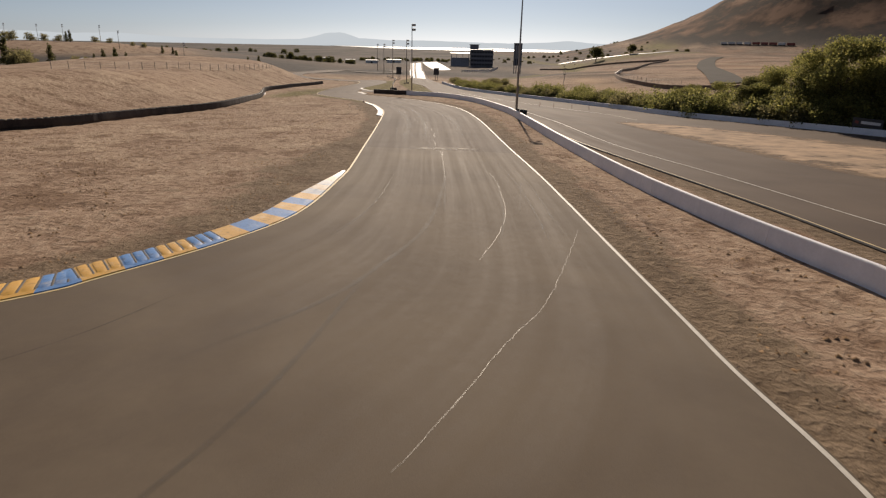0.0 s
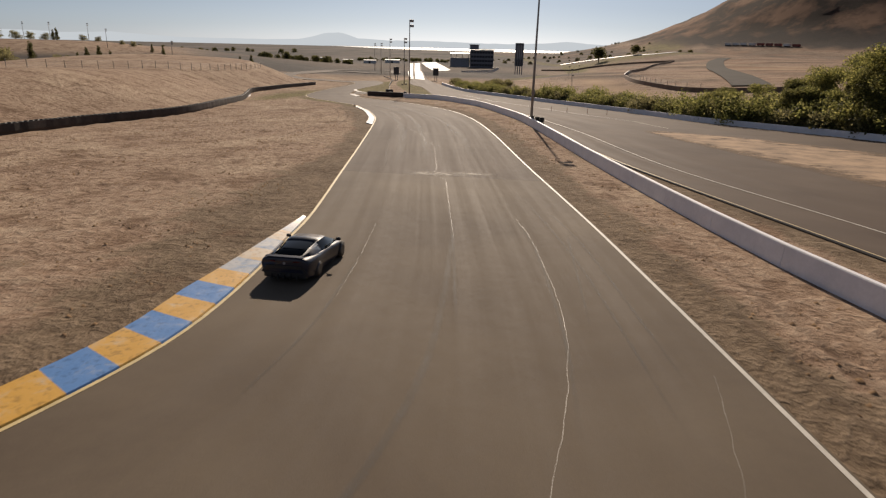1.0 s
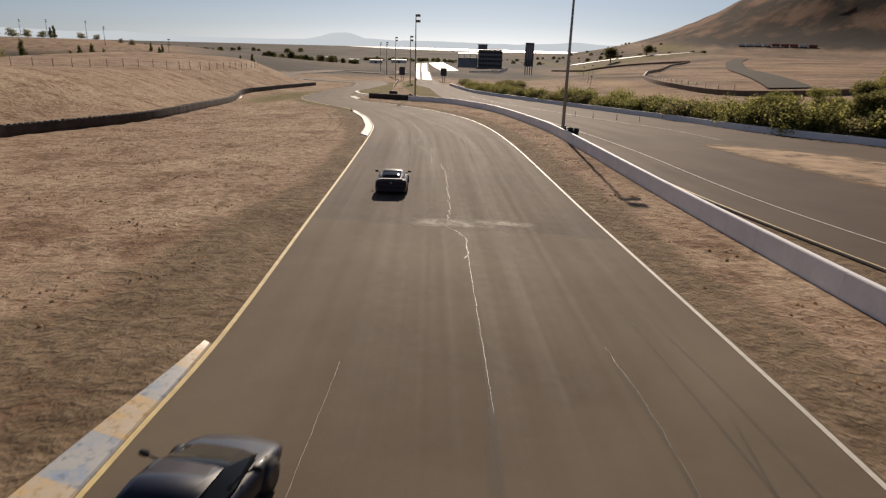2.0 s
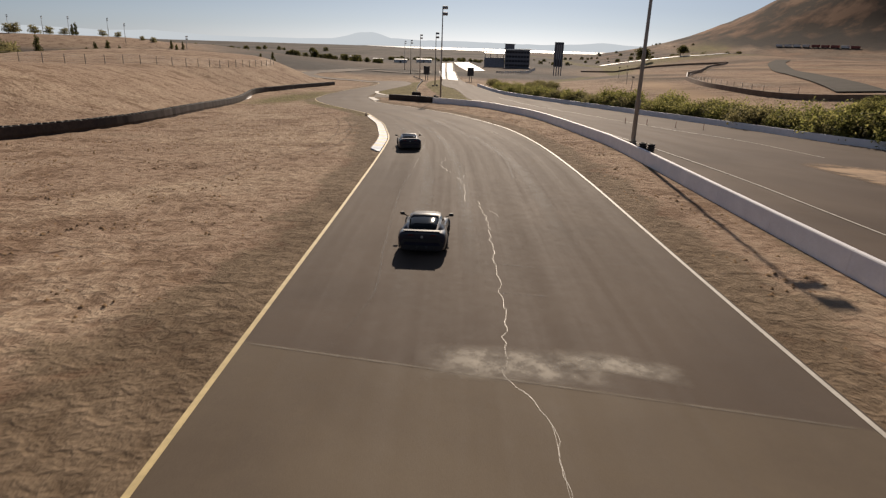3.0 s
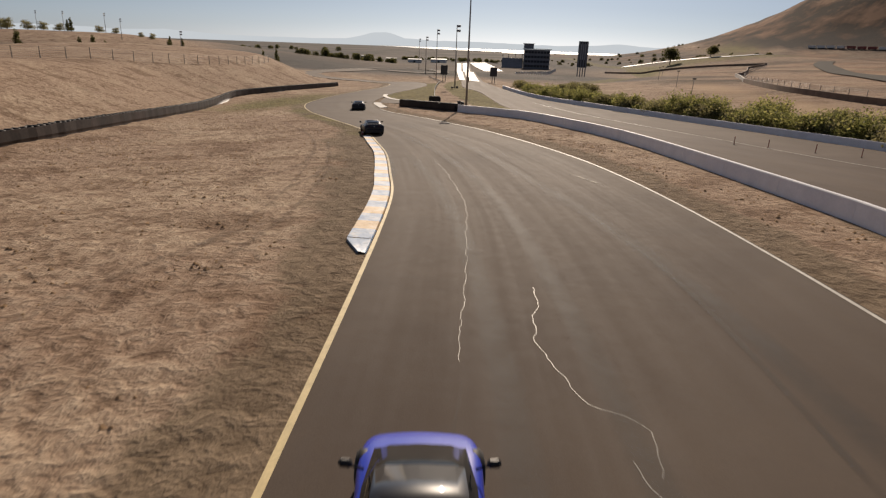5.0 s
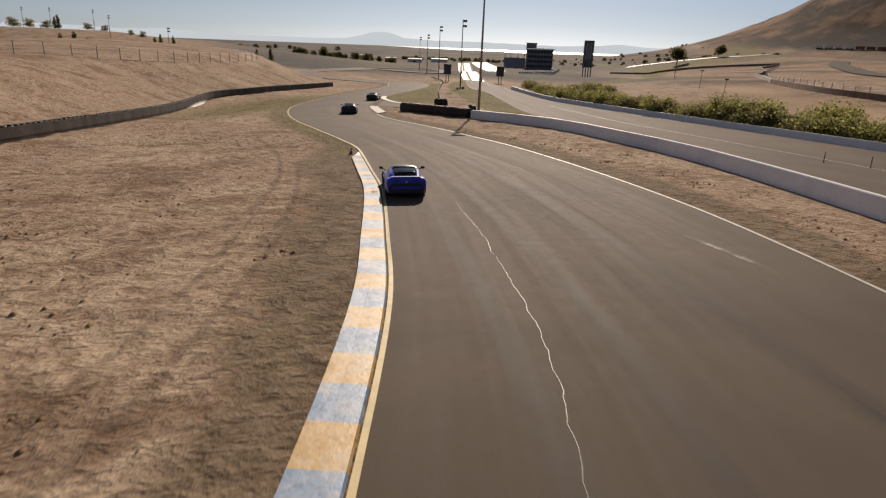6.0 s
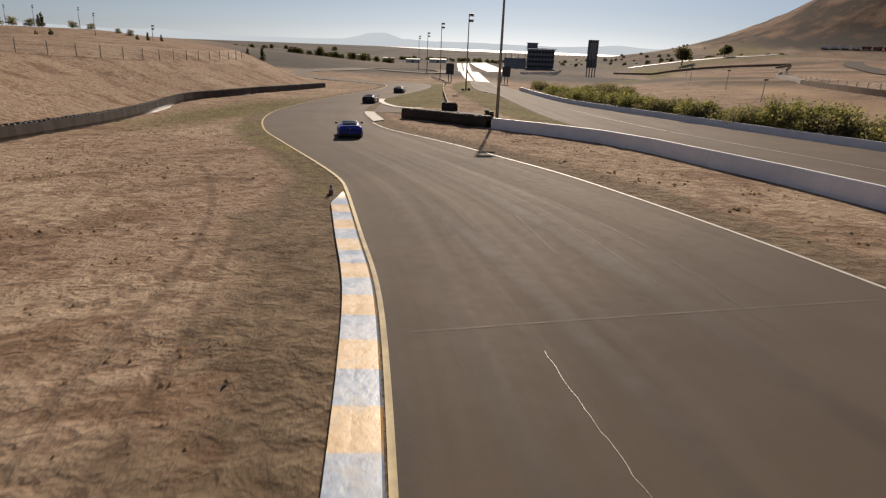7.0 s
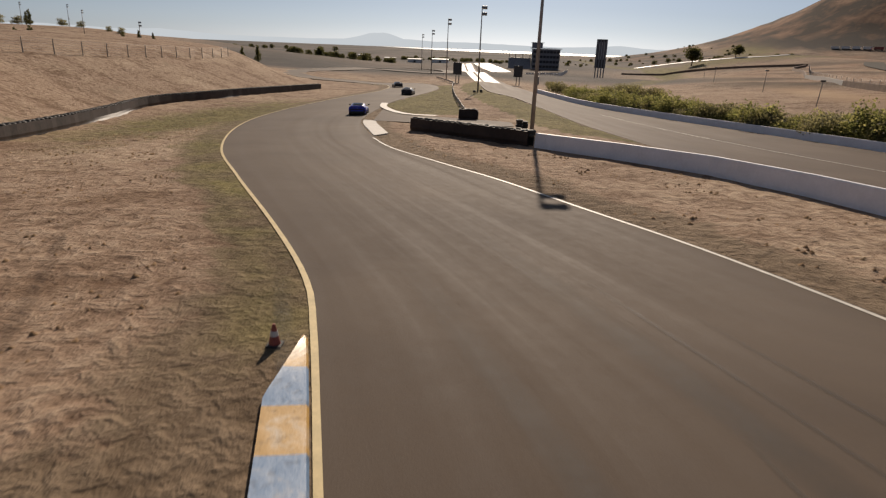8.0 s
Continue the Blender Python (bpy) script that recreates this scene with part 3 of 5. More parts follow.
def tyre_mesh():
    bm = bmesh.new()
    rings, segs = 14, 6
    vs = []
    for i in range(rings):
        a = 2 * math.pi * i / rings
        for j in range(segs):
            b = 2 * math.pi * j / segs + 0.4
            r = 0.24 + 0.09 * math.cos(b)
            vs.append(bm.verts.new((r * math.cos(a), r * math.sin(a), 0.11 + 0.11 * math.sin(b))))
    for i in range(rings):
        for j in range(segs):
            bm.faces.new([vs[q] for q in (i * segs + j, ((i + 1) % rings) * segs + j, ((i + 1) % rings) * segs + (j + 1) % segs, i * segs + (j + 1) % segs)])
    me = bpy.data.meshes.new("tyre")
    bm.to_mesh(me)
    bm.free()
    me.materials.append(RUBBER)
    me.polygons.foreach_set("use_smooth", [True] * len(me.polygons))
    return me


TYRE = tyre_mesh()


def tyre_at(parent, x, y, z, tilt=0.0):
    ob = new("tyre", TYRE)
    ob.parent = parent
    ob.matrix_basis = pose(x, y, z, random.uniform(-tilt, tilt), random.uniform(-tilt, tilt), random.uniform(0, 360))
    return ob


def tyre_stack(at, count, label):
    top = empty("tyre_stack", (*at, zed(*at)))
    for k in range(count):
        tyre_at(top, random.uniform(-0.04, 0.04), random.uniform(-0.04, 0.04), k * 0.21, 3)
    return tagged(top, label, "tyres", "tyre stacks at the poles")


def tyre_barrier(name, line, tall, label, gap=0.66, band=None, rows=1):
    """Stacked tyres along a line of the plan, faced with a rubber belt."""
    top = empty(name, (*line[0], zed(*line[0])))
    inv = Vector(top.location)
    face = offset(line, -0.36)
    n, vs, fs = len(face), [], []
    nrm = normals(face)
    for i, p in enumerate(face):
        z = zed(*p)
        wob = 0.08 * noise.noise(Vector((p[0] * 0.7, p[1] * 0.7, 1)))
        curl = max(0.05, 1.9 * noise.noise(Vector((p[0] * 0.06, p[1] * 0.06, 6))))
        for w, h in ((-0.42 * curl, -0.05), (-0.20 * curl, tall * 0.10), (-0.05, tall * 0.30), (0.0, tall + wob), (0.06, tall + wob)):
            q = p + nrm[i] * (w + wob)
            vs.append(Vector((q[0], q[1], z + h)) - inv)
    for i in range(n - 1):
        fs += [(i * 5 + j, i * 5 + 5 + j, i * 5 + 6 + j, i * 5 + 1 + j) for j in range(4)]
    mesh_object("belt", vs, fs, BELT, top)
    s = np.concatenate([[0], np.cumsum(np.linalg.norm(np.diff(line, axis=0), axis=1))])
    for q in np.arange(0.3, s[-1], gap):
        x, y = np.interp(q, s, line[:, 0]), np.interp(q, s, line[:, 1])
        z = zed(x, y)
        for k in range(rows):
            tyre_at(top, x - inv.x, y - inv.y, z + tall - 0.13 - 0.21 * k - inv.z, 9)
    core = [Vector((*offset(line, o)[i], zed(*line[i]) + h)) - inv for i in range(n) for o, h in ((-0.25, -0.2), (-0.25, tall - 0.2), (0.25, tall - 0.2), (0.25, -0.2))]
    mesh_object("tyre_pack", core, [(i * 4 + j, i * 4 + 4 + j, i * 4 + 5 + j, i * 4 + 1 + j) for i in range(n - 1) for j in range(3)], RUBBER, top)
    return tagged(top, label, "tyre barrier")


tyre_barrier("tyre_barrier", spline(((-19.2, 177.6), (-14.3, 172.8), (-9.9, 168.3))), 1.05, "black tyre barrier with rubber belt facing at the wall end", 0.64, None, 2)
FIELD_WALL = spline(((-53, 52), (-49.2, 68.8), (-46.3, 76), (-44.6, 94), (-41.2, 116), (-43.3, 138), (-48.4, 166), (-54.2, 190), (-57.0, 204), (-55.4, 222), (-53.4, 240), (-50.2, 264)))
tyre_barrier("field_barrier", FIELD_WALL, 1.1, "long dark belt-faced tyre barrier along the dry slope", 0.8)
tyre_barrier("rail_end_tyres", spline(((-15.9, 190.5), (-13.9, 190.3))), 1.0, "black tyre bundle at the end of the guard rail", 0.6, None, 2)


def guard_rail(line, label):
    top = empty("guard_rail", (*line[0], zed(*line[0])))
    inv = Vector(top.location)
    prof = ((0, 0.42), (-0.05, 0.47), (-0.05, 0.53), (0, 0.57), (-0.05, 0.61), (-0.05, 0.67), (0, 0.72), (0.02, 0.72), (0.02, 0.42))
    nrm = normals(line)
    m = len(prof)
    vs = [Vector((line[i][0] + nrm[i][0] * w, line[i][1] + nrm[i][1] * w, zed(*line[i]) + h)) - inv for i in range(len(line)) for w, h in prof]
    fs = [(i * m + j, i * m + m + j, i * m + m + j + 1, i * m + j + 1) for i in range(len(line) - 1) for j in range(m - 1)]
    mesh_object("rail", vs, fs, STEEL, top)
    for p in line[::4]:
        bm = bmesh.new()
        box(bm, (0.15, 0.15, 0.95), (p[0] - inv.x, p[1] - inv.y, zed(*p) + 0.28 - inv.z), None, 0.01)
        part("post", bm, POLE, top)
    return tagged(top, label, "guard rail")


guard_rail(spline(((-15.0, 191.5), (-16.6, 210), (-19.0, 240), (-21.3, 278), (-22.5, 300), (-30, 340))), "grey steel guard rail beside the grass island")


tagged(strip("apron_edge_line", offset(DRAG_LEFT[(DRAG_LEFT[:, 1] > 15) & (DRAG_LEFT[:, 1] < 150)], -0.12), 0.16, YELLOW_LINE, 0.03), "pale painted line along the apron edge", "line", kind="structure")
# A dark tube is added to draw the rail line along the apron.
APRON_RAIL = plain("dark_rail_tube", (0.035, 0.03, 0.027), 0.6)
rail_line = offset(DRAG_LEFT[(DRAG_LEFT[:, 1] > 15) & (DRAG_LEFT[:, 1] < 150)], 0.25)
bm = bmesh.new()
strand(bm, [Vector((*a, zed(*a) + 0.06)) for a in rail_line], 0.08, 6)
tagged(part("drain_pipe", bm, APRON_RAIL), "thin dark rail line along the apron edge", "pipe")


def light_pole(at, tall):
    top = empty("light_pole", (*at, zed(*at)))
    bm = bmesh.new()
    rod(bm, (0, 0, -0.3), (0, 0, tall), 0.2, 0.09, 10)
    part("pole", bm, POLE, top, smooth=True)
    bm = bmesh.new()
    rod(bm, (-0.15, 0, tall - 0.25), (1.0, 0, tall - 0.25), 0.05)
    part("crossarm", bm, STEEL, top)
    bm = bmesh.new()
    rod(bm, (-0.15, 0, tall - 1.45), (1.0, 0, tall - 1.45), 0.05)
    part("crossarm", bm, STEEL, top)
    for x, z in ((0.22, -0.25), (0.78, -0.25), (0.22, -1.45), (0.78, -1.45)):
        bm = bmesh.new()
        box(bm, (0.55, 0.42, 0.60), (x, -0.22, tall + z - 0.05), Matrix.Rotation(radians(-25), 4, "X"), 0.08)
        part("floodlight", bm, STEEL, top)
    bm = bmesh.new()
    box(bm, (0.4, 0.25, 0.7), (0.1, 0.3, 4.2), None, 0.03)
    part("junction_box", bm, STEEL, top)
    return tagged(top, "tall grey floodlight pole behind the barrier", "light pole", "floodlight poles")


for at, tall in (((11.8, 100.4), 19.2), ((-8.95, 181), 18.5), ((-14.9, 258), 16.9), ((-26.0, 328), 18.5), ((-36.2, 389), 17.3), ((-50, 485), 19)):
    light_pole(at, tall)
for at, count in (((12.1, 101.6), 5), ((12.6, 100.0), 5), ((13.1, 99.4), 5), ((-10.1, 180.8), 4), ((-9.6, 181.6), 3), ((-14.2, 257), 3), ((-15.6, 257.4), 2)):
    tyre_stack(at, count, "small stack of black tyres round a pole foot")


# ---- marks on the asphalt ----
def fading(name, colour, strength, rough=0.7, scale=0.8):
    """A stain that thins out to its edges."""
    n = Nodes(name, rough)
    p = n.pos()
    f = n.noise(p, scale, 4.0, 0.65)
    n.colour(n.ramp(f, [(0.38, tuple(c * 0.62 for c in colour)), (0.62, tuple(min(1, c * 1.25) for c in colour))]))
    clear = n.add("ShaderNodeBsdfTransparent")
    both = n.add("ShaderNodeMixShader")
    fac = n.math("MULTIPLY", n.attr("fade").outputs["Fac"], n.math("MULTIPLY", n.ramp(f, [(0.3, 0.25), (0.65, 1.0)]), strength))
    n.link(fac, both.inputs[0])
    n.link(clear.outputs[0], both.inputs[1])
    n.link(n.b.outputs[0], both.inputs[2])
    n.link(both.outputs[0], n.t.nodes["Material Output"].inputs["Surface"])
    return n.m


SKID = fading("tyre_rubber_streak", (0.035, 0.032, 0.03), 0.33)
SCUFF = fading("pale_scuff", (0.40, 0.36, 0.30), 0.8, 0.8, 1.6)

JOINT = fading("worn_paving_joint", (0.26, 0.235, 0.19), 0.6, 0.8, 1.1)


def stain(name, line, width, material, lift, label, ends=0.15):
    w = np.asarray(width) / 2
    ob = ribbon(name, offset(line, w), offset(line, -w), material, lift, 4, len(line))
    f = np.linspace(0, 1, len(line))
    along = np.clip(np.minimum(f, 1 - f) / ends, 0, 1)
    floats(ob, "fade", (along[:, None] * np.array([0, 0.75, 1, 0.75, 0])[None, :]).ravel())
    return tagged(ob, label, "stain", kind="structure")


def crack(points, width, jag, seed):
    line = spline(points, 0.22)
    nrm = normals(line)
    for i in range(len(line)):
        v = Vector((line[i][0] * 1.1, line[i][1] * 1.1, seed))
        line[i] += nrm[i] * jag * (noise.noise(v) + 0.6 * noise.noise(v * 3.1))
    wide = np.array([0.62 * width * (0.5 + 0.6 * abs(noise.noise(Vector((p[0], p[1], 9 + seed))))) for p in line])
    ob = ribbon("crack_seal", offset(line, wide / 2), offset(line, -wide / 2), SEAL, 0.026, 1, len(line))
    return tagged(ob, "pale sealed crack wandering along the asphalt", "crack", kind="structure")


for k, (pts, wd, jag) in enumerate((
        (((-0.9, 10.3), (0.4, 12.9), (2.2, 16.8), (3.7, 19.7), (5.5, 25), (7.0, 30)), 0.022, 0.05),
        (((1.7, 24.7), (3.0, 29.5), (3.75, 34.6), (3.95, 42.7), (3.7, 47)), 0.024, 0.05),
        (((0.3, 43.4), (0.2, 48), (0.0, 58.2)), 0.022, 0.03),
        (((-3.9, 35.3), (-3.7, 39.7), (-3.6, 45.7)), 0.02, 0.03),
        (((0.0, 55), (0.0, 58.3), (-0.75, 59.9), (-0.8, 62.1), (-0.7, 65), (-0.85, 69), (-1.0, 74.7), (-1.4, 79.7)), 0.03, 0.16),
        (((-2.2, 79.4), (-2.2, 81.3), (-2.3, 84.1), (-2.8, 86.9)), 0.042, 0.16),
        (((-2.4, 86.5), (-2.4, 88.1), (-3.4, 89), (-4.1, 91.4), (-3.9, 95.2)), 0.034, 0.16),
        (((-5.94, 90.2), (-6.0, 96), (-6.14, 101), (-6.32, 105.7), (-6.75, 109.1), (-7.0, 110.6), (-7.5, 113), (-7.7, 114.8), (-8.13, 116.4), (-8.7, 118.8), (-9.03, 120.4)), 0.027, 0.1),
        (((-0.4, 76.5), (-0.9, 77.6)), 0.022, 0.05))):
    crack(pts, wd, jag, k * 7.0)
for k, (pts, wd) in enumerate((
        (((-12.4, 14), (-10.6, 16.7), (-9.2, 20)), 0.12), (((-6.8, 6), (-4.4, 13), (-2.9, 22)), 0.25), (((-7.6, 14.5), (-4.2, 19.3), (-2.6, 23.2), (-0.6, 31), (0.4, 46)), 0.3),
        (((-5.2, 28), (-4.2, 33), (-3.7, 40)), 0.14), (((0.2, 33), (0.25, 44), (0.05, 52)), 0.18), (((3.6, 47), (3.9, 42), (3.5, 33), (2.8, 27)), 0.16),
        (((5.2, 27), (5.4, 40), (4.8, 52)), 0.14), (((6.1, 29), (6.2, 42), (5.6, 50)), 0.14), (((4.4, 33), (5.8, 44)), 0.12),
        (((-5.4, 61.2), (-4.9, 65.5), (-5.3, 70.5), (-5.8, 78.6), (-6.0, 84), (-5.8, 90)), 0.10), (((-4.0, 64), (-4.8, 88), (-7.5, 108), (-12, 126)), 0.9), (((-1.6, 66), (-2.8, 90), (-5, 108), (-9, 124), (-16, 143)), 0.8),
        (((2.5, 70), (1.4, 92), (-2, 110), (-7, 128), (-14, 146)), 1.0), (((1.0, 84), (0.6, 96), (-1.0, 106)), 0.25), (((-5.5, 124), (-7.2, 131), (-10.5, 140)), 0.16), (((-3.6, 121), (-5.2, 129), (-8.5, 138)), 0.2), (((-10.5, 110), (-11.5, 117), (-14, 127), (-18.5, 140)), 0.5), (((-8.0, 127), (-9.2, 133)), 0.15))):
    stain("tyre_mark", spline(pts, 0.8), wd, SKID, 0.032 + 0.001 * (k % 3), "faint dark tyre mark on the asphalt")
stain("scuff_patch", spline(((-3.2, 60.9), (-0.5, 60.9), (2.2, 60.6)), 0.4), 2.0, SCUFF, 0.037, "pale scrubbed patch across the paving joint", 0.3)
stain("scuff_patch", spline(((0.4, 61.4), (1.5, 61.3), (3.8, 60.6)), 0.4), 1.2, SCUFF, 0.039, "pale scrubbed patch across the paving joint", 0.3)
stain("scuff_patch", spline(((1.0, 112), (0.6, 113.4), (-0.4, 116)), 0.3), 0.35, SCUFF, 0.037, "small pale scrape beside the edge line", 0.3)
stain("paving_joint", spline(((-7.8, 61.35), (0, 59.93), (6.7, 58.7)), 0.5), 0.10, JOINT, 0.034, "pale paving joint across the track", 0.02)
stain("paving_joint", spline(((-12.0, 121.0), (-6.8, 122.45), (-0.2, 124.2)), 0.5), 0.07, JOINT, 0.034, "pale paving joint across the track", 0.02)
for pts in (((-0.9, 69), (0.6, 68.8), (1.8, 68.9)), ((-1.2, 66), (0.9, 65.8))):
    stain("paving_joint", spline(pts, 0.3), 0.1, SKID, 0.034, "short dark transverse crack in the asphalt", 0.1)


# ---- sheets of dirt and concrete on the apron ----
STRIP_CONCRETE = plain("strip_concrete", (0.21, 0.205, 0.195), 0.6, vary=0.15, scale=0.2, own=False)
APRON_DIRT = fading("loose_pale_dirt", (0.33, 0.225, 0.14), 2.2, 0.95, 0.35)
dirt_a, dirt_b = spline(((47, 22), (36, 48), (31.5, 80), (29.0, 104), (31, 109))), spline(((70, 40), (58, 66), (50, 88), (42, 101), (32, 110)))
ob = ribbon("apron_dirt", dirt_a, dirt_b, APRON_DIRT, 0.05, 4, 60)
ends = np.clip(np.minimum(np.linspace(0, 1, 60), 1 - np.linspace(0, 1, 60)) / 0.12, 0, 1)
floats(ob, "fade", (ends[:, None] * np.array([0, 1, 1, 0.9, 0])[None, :]).ravel())
tagged(ob, "strip of pale bare dirt on the apron", "dirt", kind="structure")
for nm, a, b in (("drag_lane_1", ((-16.8, 330), (-25.5, 480), (-35, 680), (-46, 900)), (((-14.6, 330), (-22, 480), (-31, 680), (-41, 900)))), ("drag_lane_2", ((-13.6, 328), (-20.6, 480), (-29.5, 680), (-39, 900)), ((-8.8, 322), (-15.5, 480), (-23.5, 680), (-33, 930)))):
    tagged(ribbon(nm, spline(a, 4), spline(b, 4), STRIP_CONCRETE, 0.08, 2, 90), "shining pale concrete drag strip lane", "road", kind="structure")
tagged(ribbon("pit_road", spline(((-9, 646), (-21, 790), (-31, 938)), 5), spline(((8.3, 680), (0, 820), (-11, 980)), 5), STRIP_CONCRETE, 0.25, 2, 40), "pale paved paddock lane beside the stand", "road", kind="structure")


# ---- cars ----
def paint(name, colour, metal, rough, coat):
    n = Nodes(name, rough, metal, 0.2)
    f = n.noise(n.local(), 60.0, 2.0)
    n.colour(n.mix(f, tuple(c * 0.85 for c in colour), tuple(c * 1.15 for c in colour)))
    n.b.inputs["Coat Weight"].default_value = coat
    n.b.inputs["Coat Roughness"].default_value = 0.03
    return n.m


NAVY = paint("dark_navy_paint", (0.006, 0.009, 0.024), 0.0, 0.45, 0.6)
ROOF_BLACK = paint("gloss_black_roof", (0.012, 0.012, 0.014), 0.0, 0.35, 0.8)
BLUE = paint("bright_blue_paint", (0.018, 0.04, 0.46), 0.0, 0.45, 0.5)
TINT = paint("tinted_window", (0.012, 0.014, 0.016), 0.0, 0.05, 0.0)
TRIM = plain("black_trim", (0.012, 0.012, 0.013), 0.5)
LAMP_RED = paint("red_lamp_lens", (0.09, 0.008, 0.008), 0.0, 0.2, 0.4)
RIM = plain("dark_alloy_rim", (0.10, 0.10, 0.11), 0.35, 0.8)


def loft(sections):
    """A skin over rows of points across the car; each row runs from left to right."""
    bm = bmesh.new()
    rows = [[bm.verts.new(p) for p in sec] for sec in sections]
    for a, b in zip(rows[:-1], rows[1:]):
        for i in range(len(a) - 1):
            bm.faces.new((a[i], a[i + 1], b[i + 1], b[i]))
    for r, flip in ((rows[0], False), (rows[-1], True)):
        f = list(r)
        bm.faces.new(f[::-1] if flip else f)
    bmesh.ops.recalc_face_normals(bm, faces=bm.faces)
    return bm


def hull_row(y, w_low, w_mid, w_top, z0, z1, z2):
    half = [(w_low, z0), (w_mid, z0 + (z1 - z0) * 0.45), (w_mid * 0.985, z1), (w_top, z2 - 0.02), (w_top * 0.5, z2)]
    left = [(-w, y, z) for w, z in half]
    return left + [(0, y, z2 + 0.005)] + [(w, y, z) for w, z in half[::-1]]


def sports_car(colour, roof_colour, label):
    top = empty("sports_car")
    body = part("body", loft([
        hull_row(-2.27, 0.66, 0.84, 0.70, 0.36, 0.76, 0.86), hull_row(-2.25, 0.74, 0.90, 0.74, 0.28, 0.82, 0.95), hull_row(-2.20, 0.80, 0.93, 0.76, 0.24, 0.84, 0.975), hull_row(-2.02, 0.86, 0.965, 0.77, 0.20, 0.85, 0.965), hull_row(-1.7, 0.90, 0.985, 0.77, 0.16, 0.84, 0.94),
        hull_row(-1.25, 0.90, 0.985, 0.74, 0.15, 0.83, 0.90), hull_row(-0.75, 0.86, 0.93, 0.74, 0.14, 0.76, 0.85), hull_row(0.2, 0.86, 0.91, 0.76, 0.14, 0.69, 0.79),
        hull_row(0.95, 0.88, 0.96, 0.72, 0.14, 0.71, 0.76), hull_row(1.4, 0.88, 0.965, 0.66, 0.15, 0.68, 0.69), hull_row(1.9, 0.82, 0.91, 0.56, 0.16, 0.54, 0.57), hull_row(2.18, 0.62, 0.78, 0.46, 0.20, 0.40, 0.45), hull_row(2.24, 0.52, 0.66, 0.38, 0.24, 0.36, 0.40)]), colour, top, smooth=True)
    sub = body.modifiers.new("round", "SUBSURF")
    sub.levels = sub.render_levels = 2

    def cabin_row(y, w0, w1, z0, z1):
        return [(-w0, y, z0), (-w1, y, z1 - 0.05), (-w1 * 0.75, y, z1), (0, y, z1 + 0.02), (w1 * 0.75, y, z1), (w1, y, z1 - 0.05), (w0, y, z0)]

    part("cabin_glass", loft([cabin_row(-1.88, 0.58, 0.54, 0.90, 0.97), cabin_row(-1.3, 0.70, 0.57, 0.88, 1.08), cabin_row(-0.75, 0.76, 0.60, 0.84, 1.165), cabin_row(-0.2, 0.80, 0.62, 0.80, 1.195), cabin_row(0.35, 0.80, 0.60, 0.78, 1.15), cabin_row(1.3, 0.70, 0.60, 0.74, 0.80)]), TINT, top, "dark tinted windows", True)
    part("roof", loft([[(-0.60, -0.72, 1.14), (-0.47, -0.72, 1.178), (0, -0.72, 1.196), (0.47, -0.72, 1.178), (0.60, -0.72, 1.14)], [(-0.63, -0.3, 1.165), (-0.49, -0.3, 1.21), (0, -0.3, 1.228), (0.49, -0.3, 1.21), (0.63, -0.3, 1.165)], [(-0.61, 0.3, 1.13), (-0.47, 0.3, 1.172), (0, 0.3, 1.192), (0.47, 0.3, 1.172), (0.61, 0.3, 1.13)]]), roof_colour, top, smooth=True)
    bm = bmesh.new()
    box(bm, (0.78, 0.10, 0.05), (0, -1.42, 1.075), Matrix.Rotation(radians(11), 4, "X"), 0.015)
    part("engine_cover_bar", bm, TINT, top)
    for s in (-1, 1):
        part("rear_pillar", loft([[(s * 0.54, -2.0, 0.965), (s * 0.66, -2.0, 0.945), (s * 0.76, -2.0, 0.90)], [(s * 0.56, -1.35, 1.075), (s * 0.68, -1.35, 1.03), (s * 0.82, -1.35, 0.88)], [(s * 0.60, -0.72, 1.165), (s * 0.70, -0.72, 1.09), (s * 0.84, -0.72, 0.84)]]), colour, top, smooth=True)
        bm = bmesh.new()
        box(bm, (0.20, 0.12, 0.13), (s * 1.05, 0.62, 0.97), Matrix.Rotation(radians(8 * s), 4, "Z"), 0.04)
        rod(bm, (s * 0.80, 0.66, 0.84), (s * 1.01, 0.63, 0.94), 0.022, 0.022, 6)
        part("door_mirror", bm, TRIM, top, "black door mirror")
        bm = bmesh.new()
        box(bm, (0.46, 0.05, 0.05), (s * 0.56, -2.245, 0.83), Matrix.Rotation(radians(16 * s), 4, "Z"), 0.02)
        part("tail_light", bm, LAMP_RED, top, "dark red tail light")
        for y in (-1.33, 1.30):
            wheel = empty("wheel", (s * 0.84, y, 0.335))
            wheel.parent = top
            bm = bmesh.new()
            bmesh.ops.create_cone(bm, cap_ends=True, segments=24, radius1=0.335, radius2=0.335, depth=0.27, matrix=Matrix.Rotation(radians(90), 4, "Y"))
            bmesh.ops.bevel(bm, geom=[e for e in bm.edges if abs(e.verts[0].co.x - e.verts[1].co.x) < 1e-4], offset=0.04, segments=2, affect="EDGES")
            part("tyre", bm, RUBBER, wheel, smooth=True)
            bm = bmesh.new()
            bmesh.ops.create_cone(bm, cap_ends=True, segments=20, radius1=0.235, radius2=0.20, depth=0.03, matrix=Matrix.Translation((s * 0.142, 0, 0)) @ Matrix.Rotation(radians(90 * s), 4, "Y"))
            part("rim", bm, RIM, wheel)
    bm = bmesh.new()
    box(bm, (1.62, 0.16, 0.24), (0, -2.20, 0.32), None, 0.03)
    part("diffuser", bm, TRIM, top, "black rear diffuser")
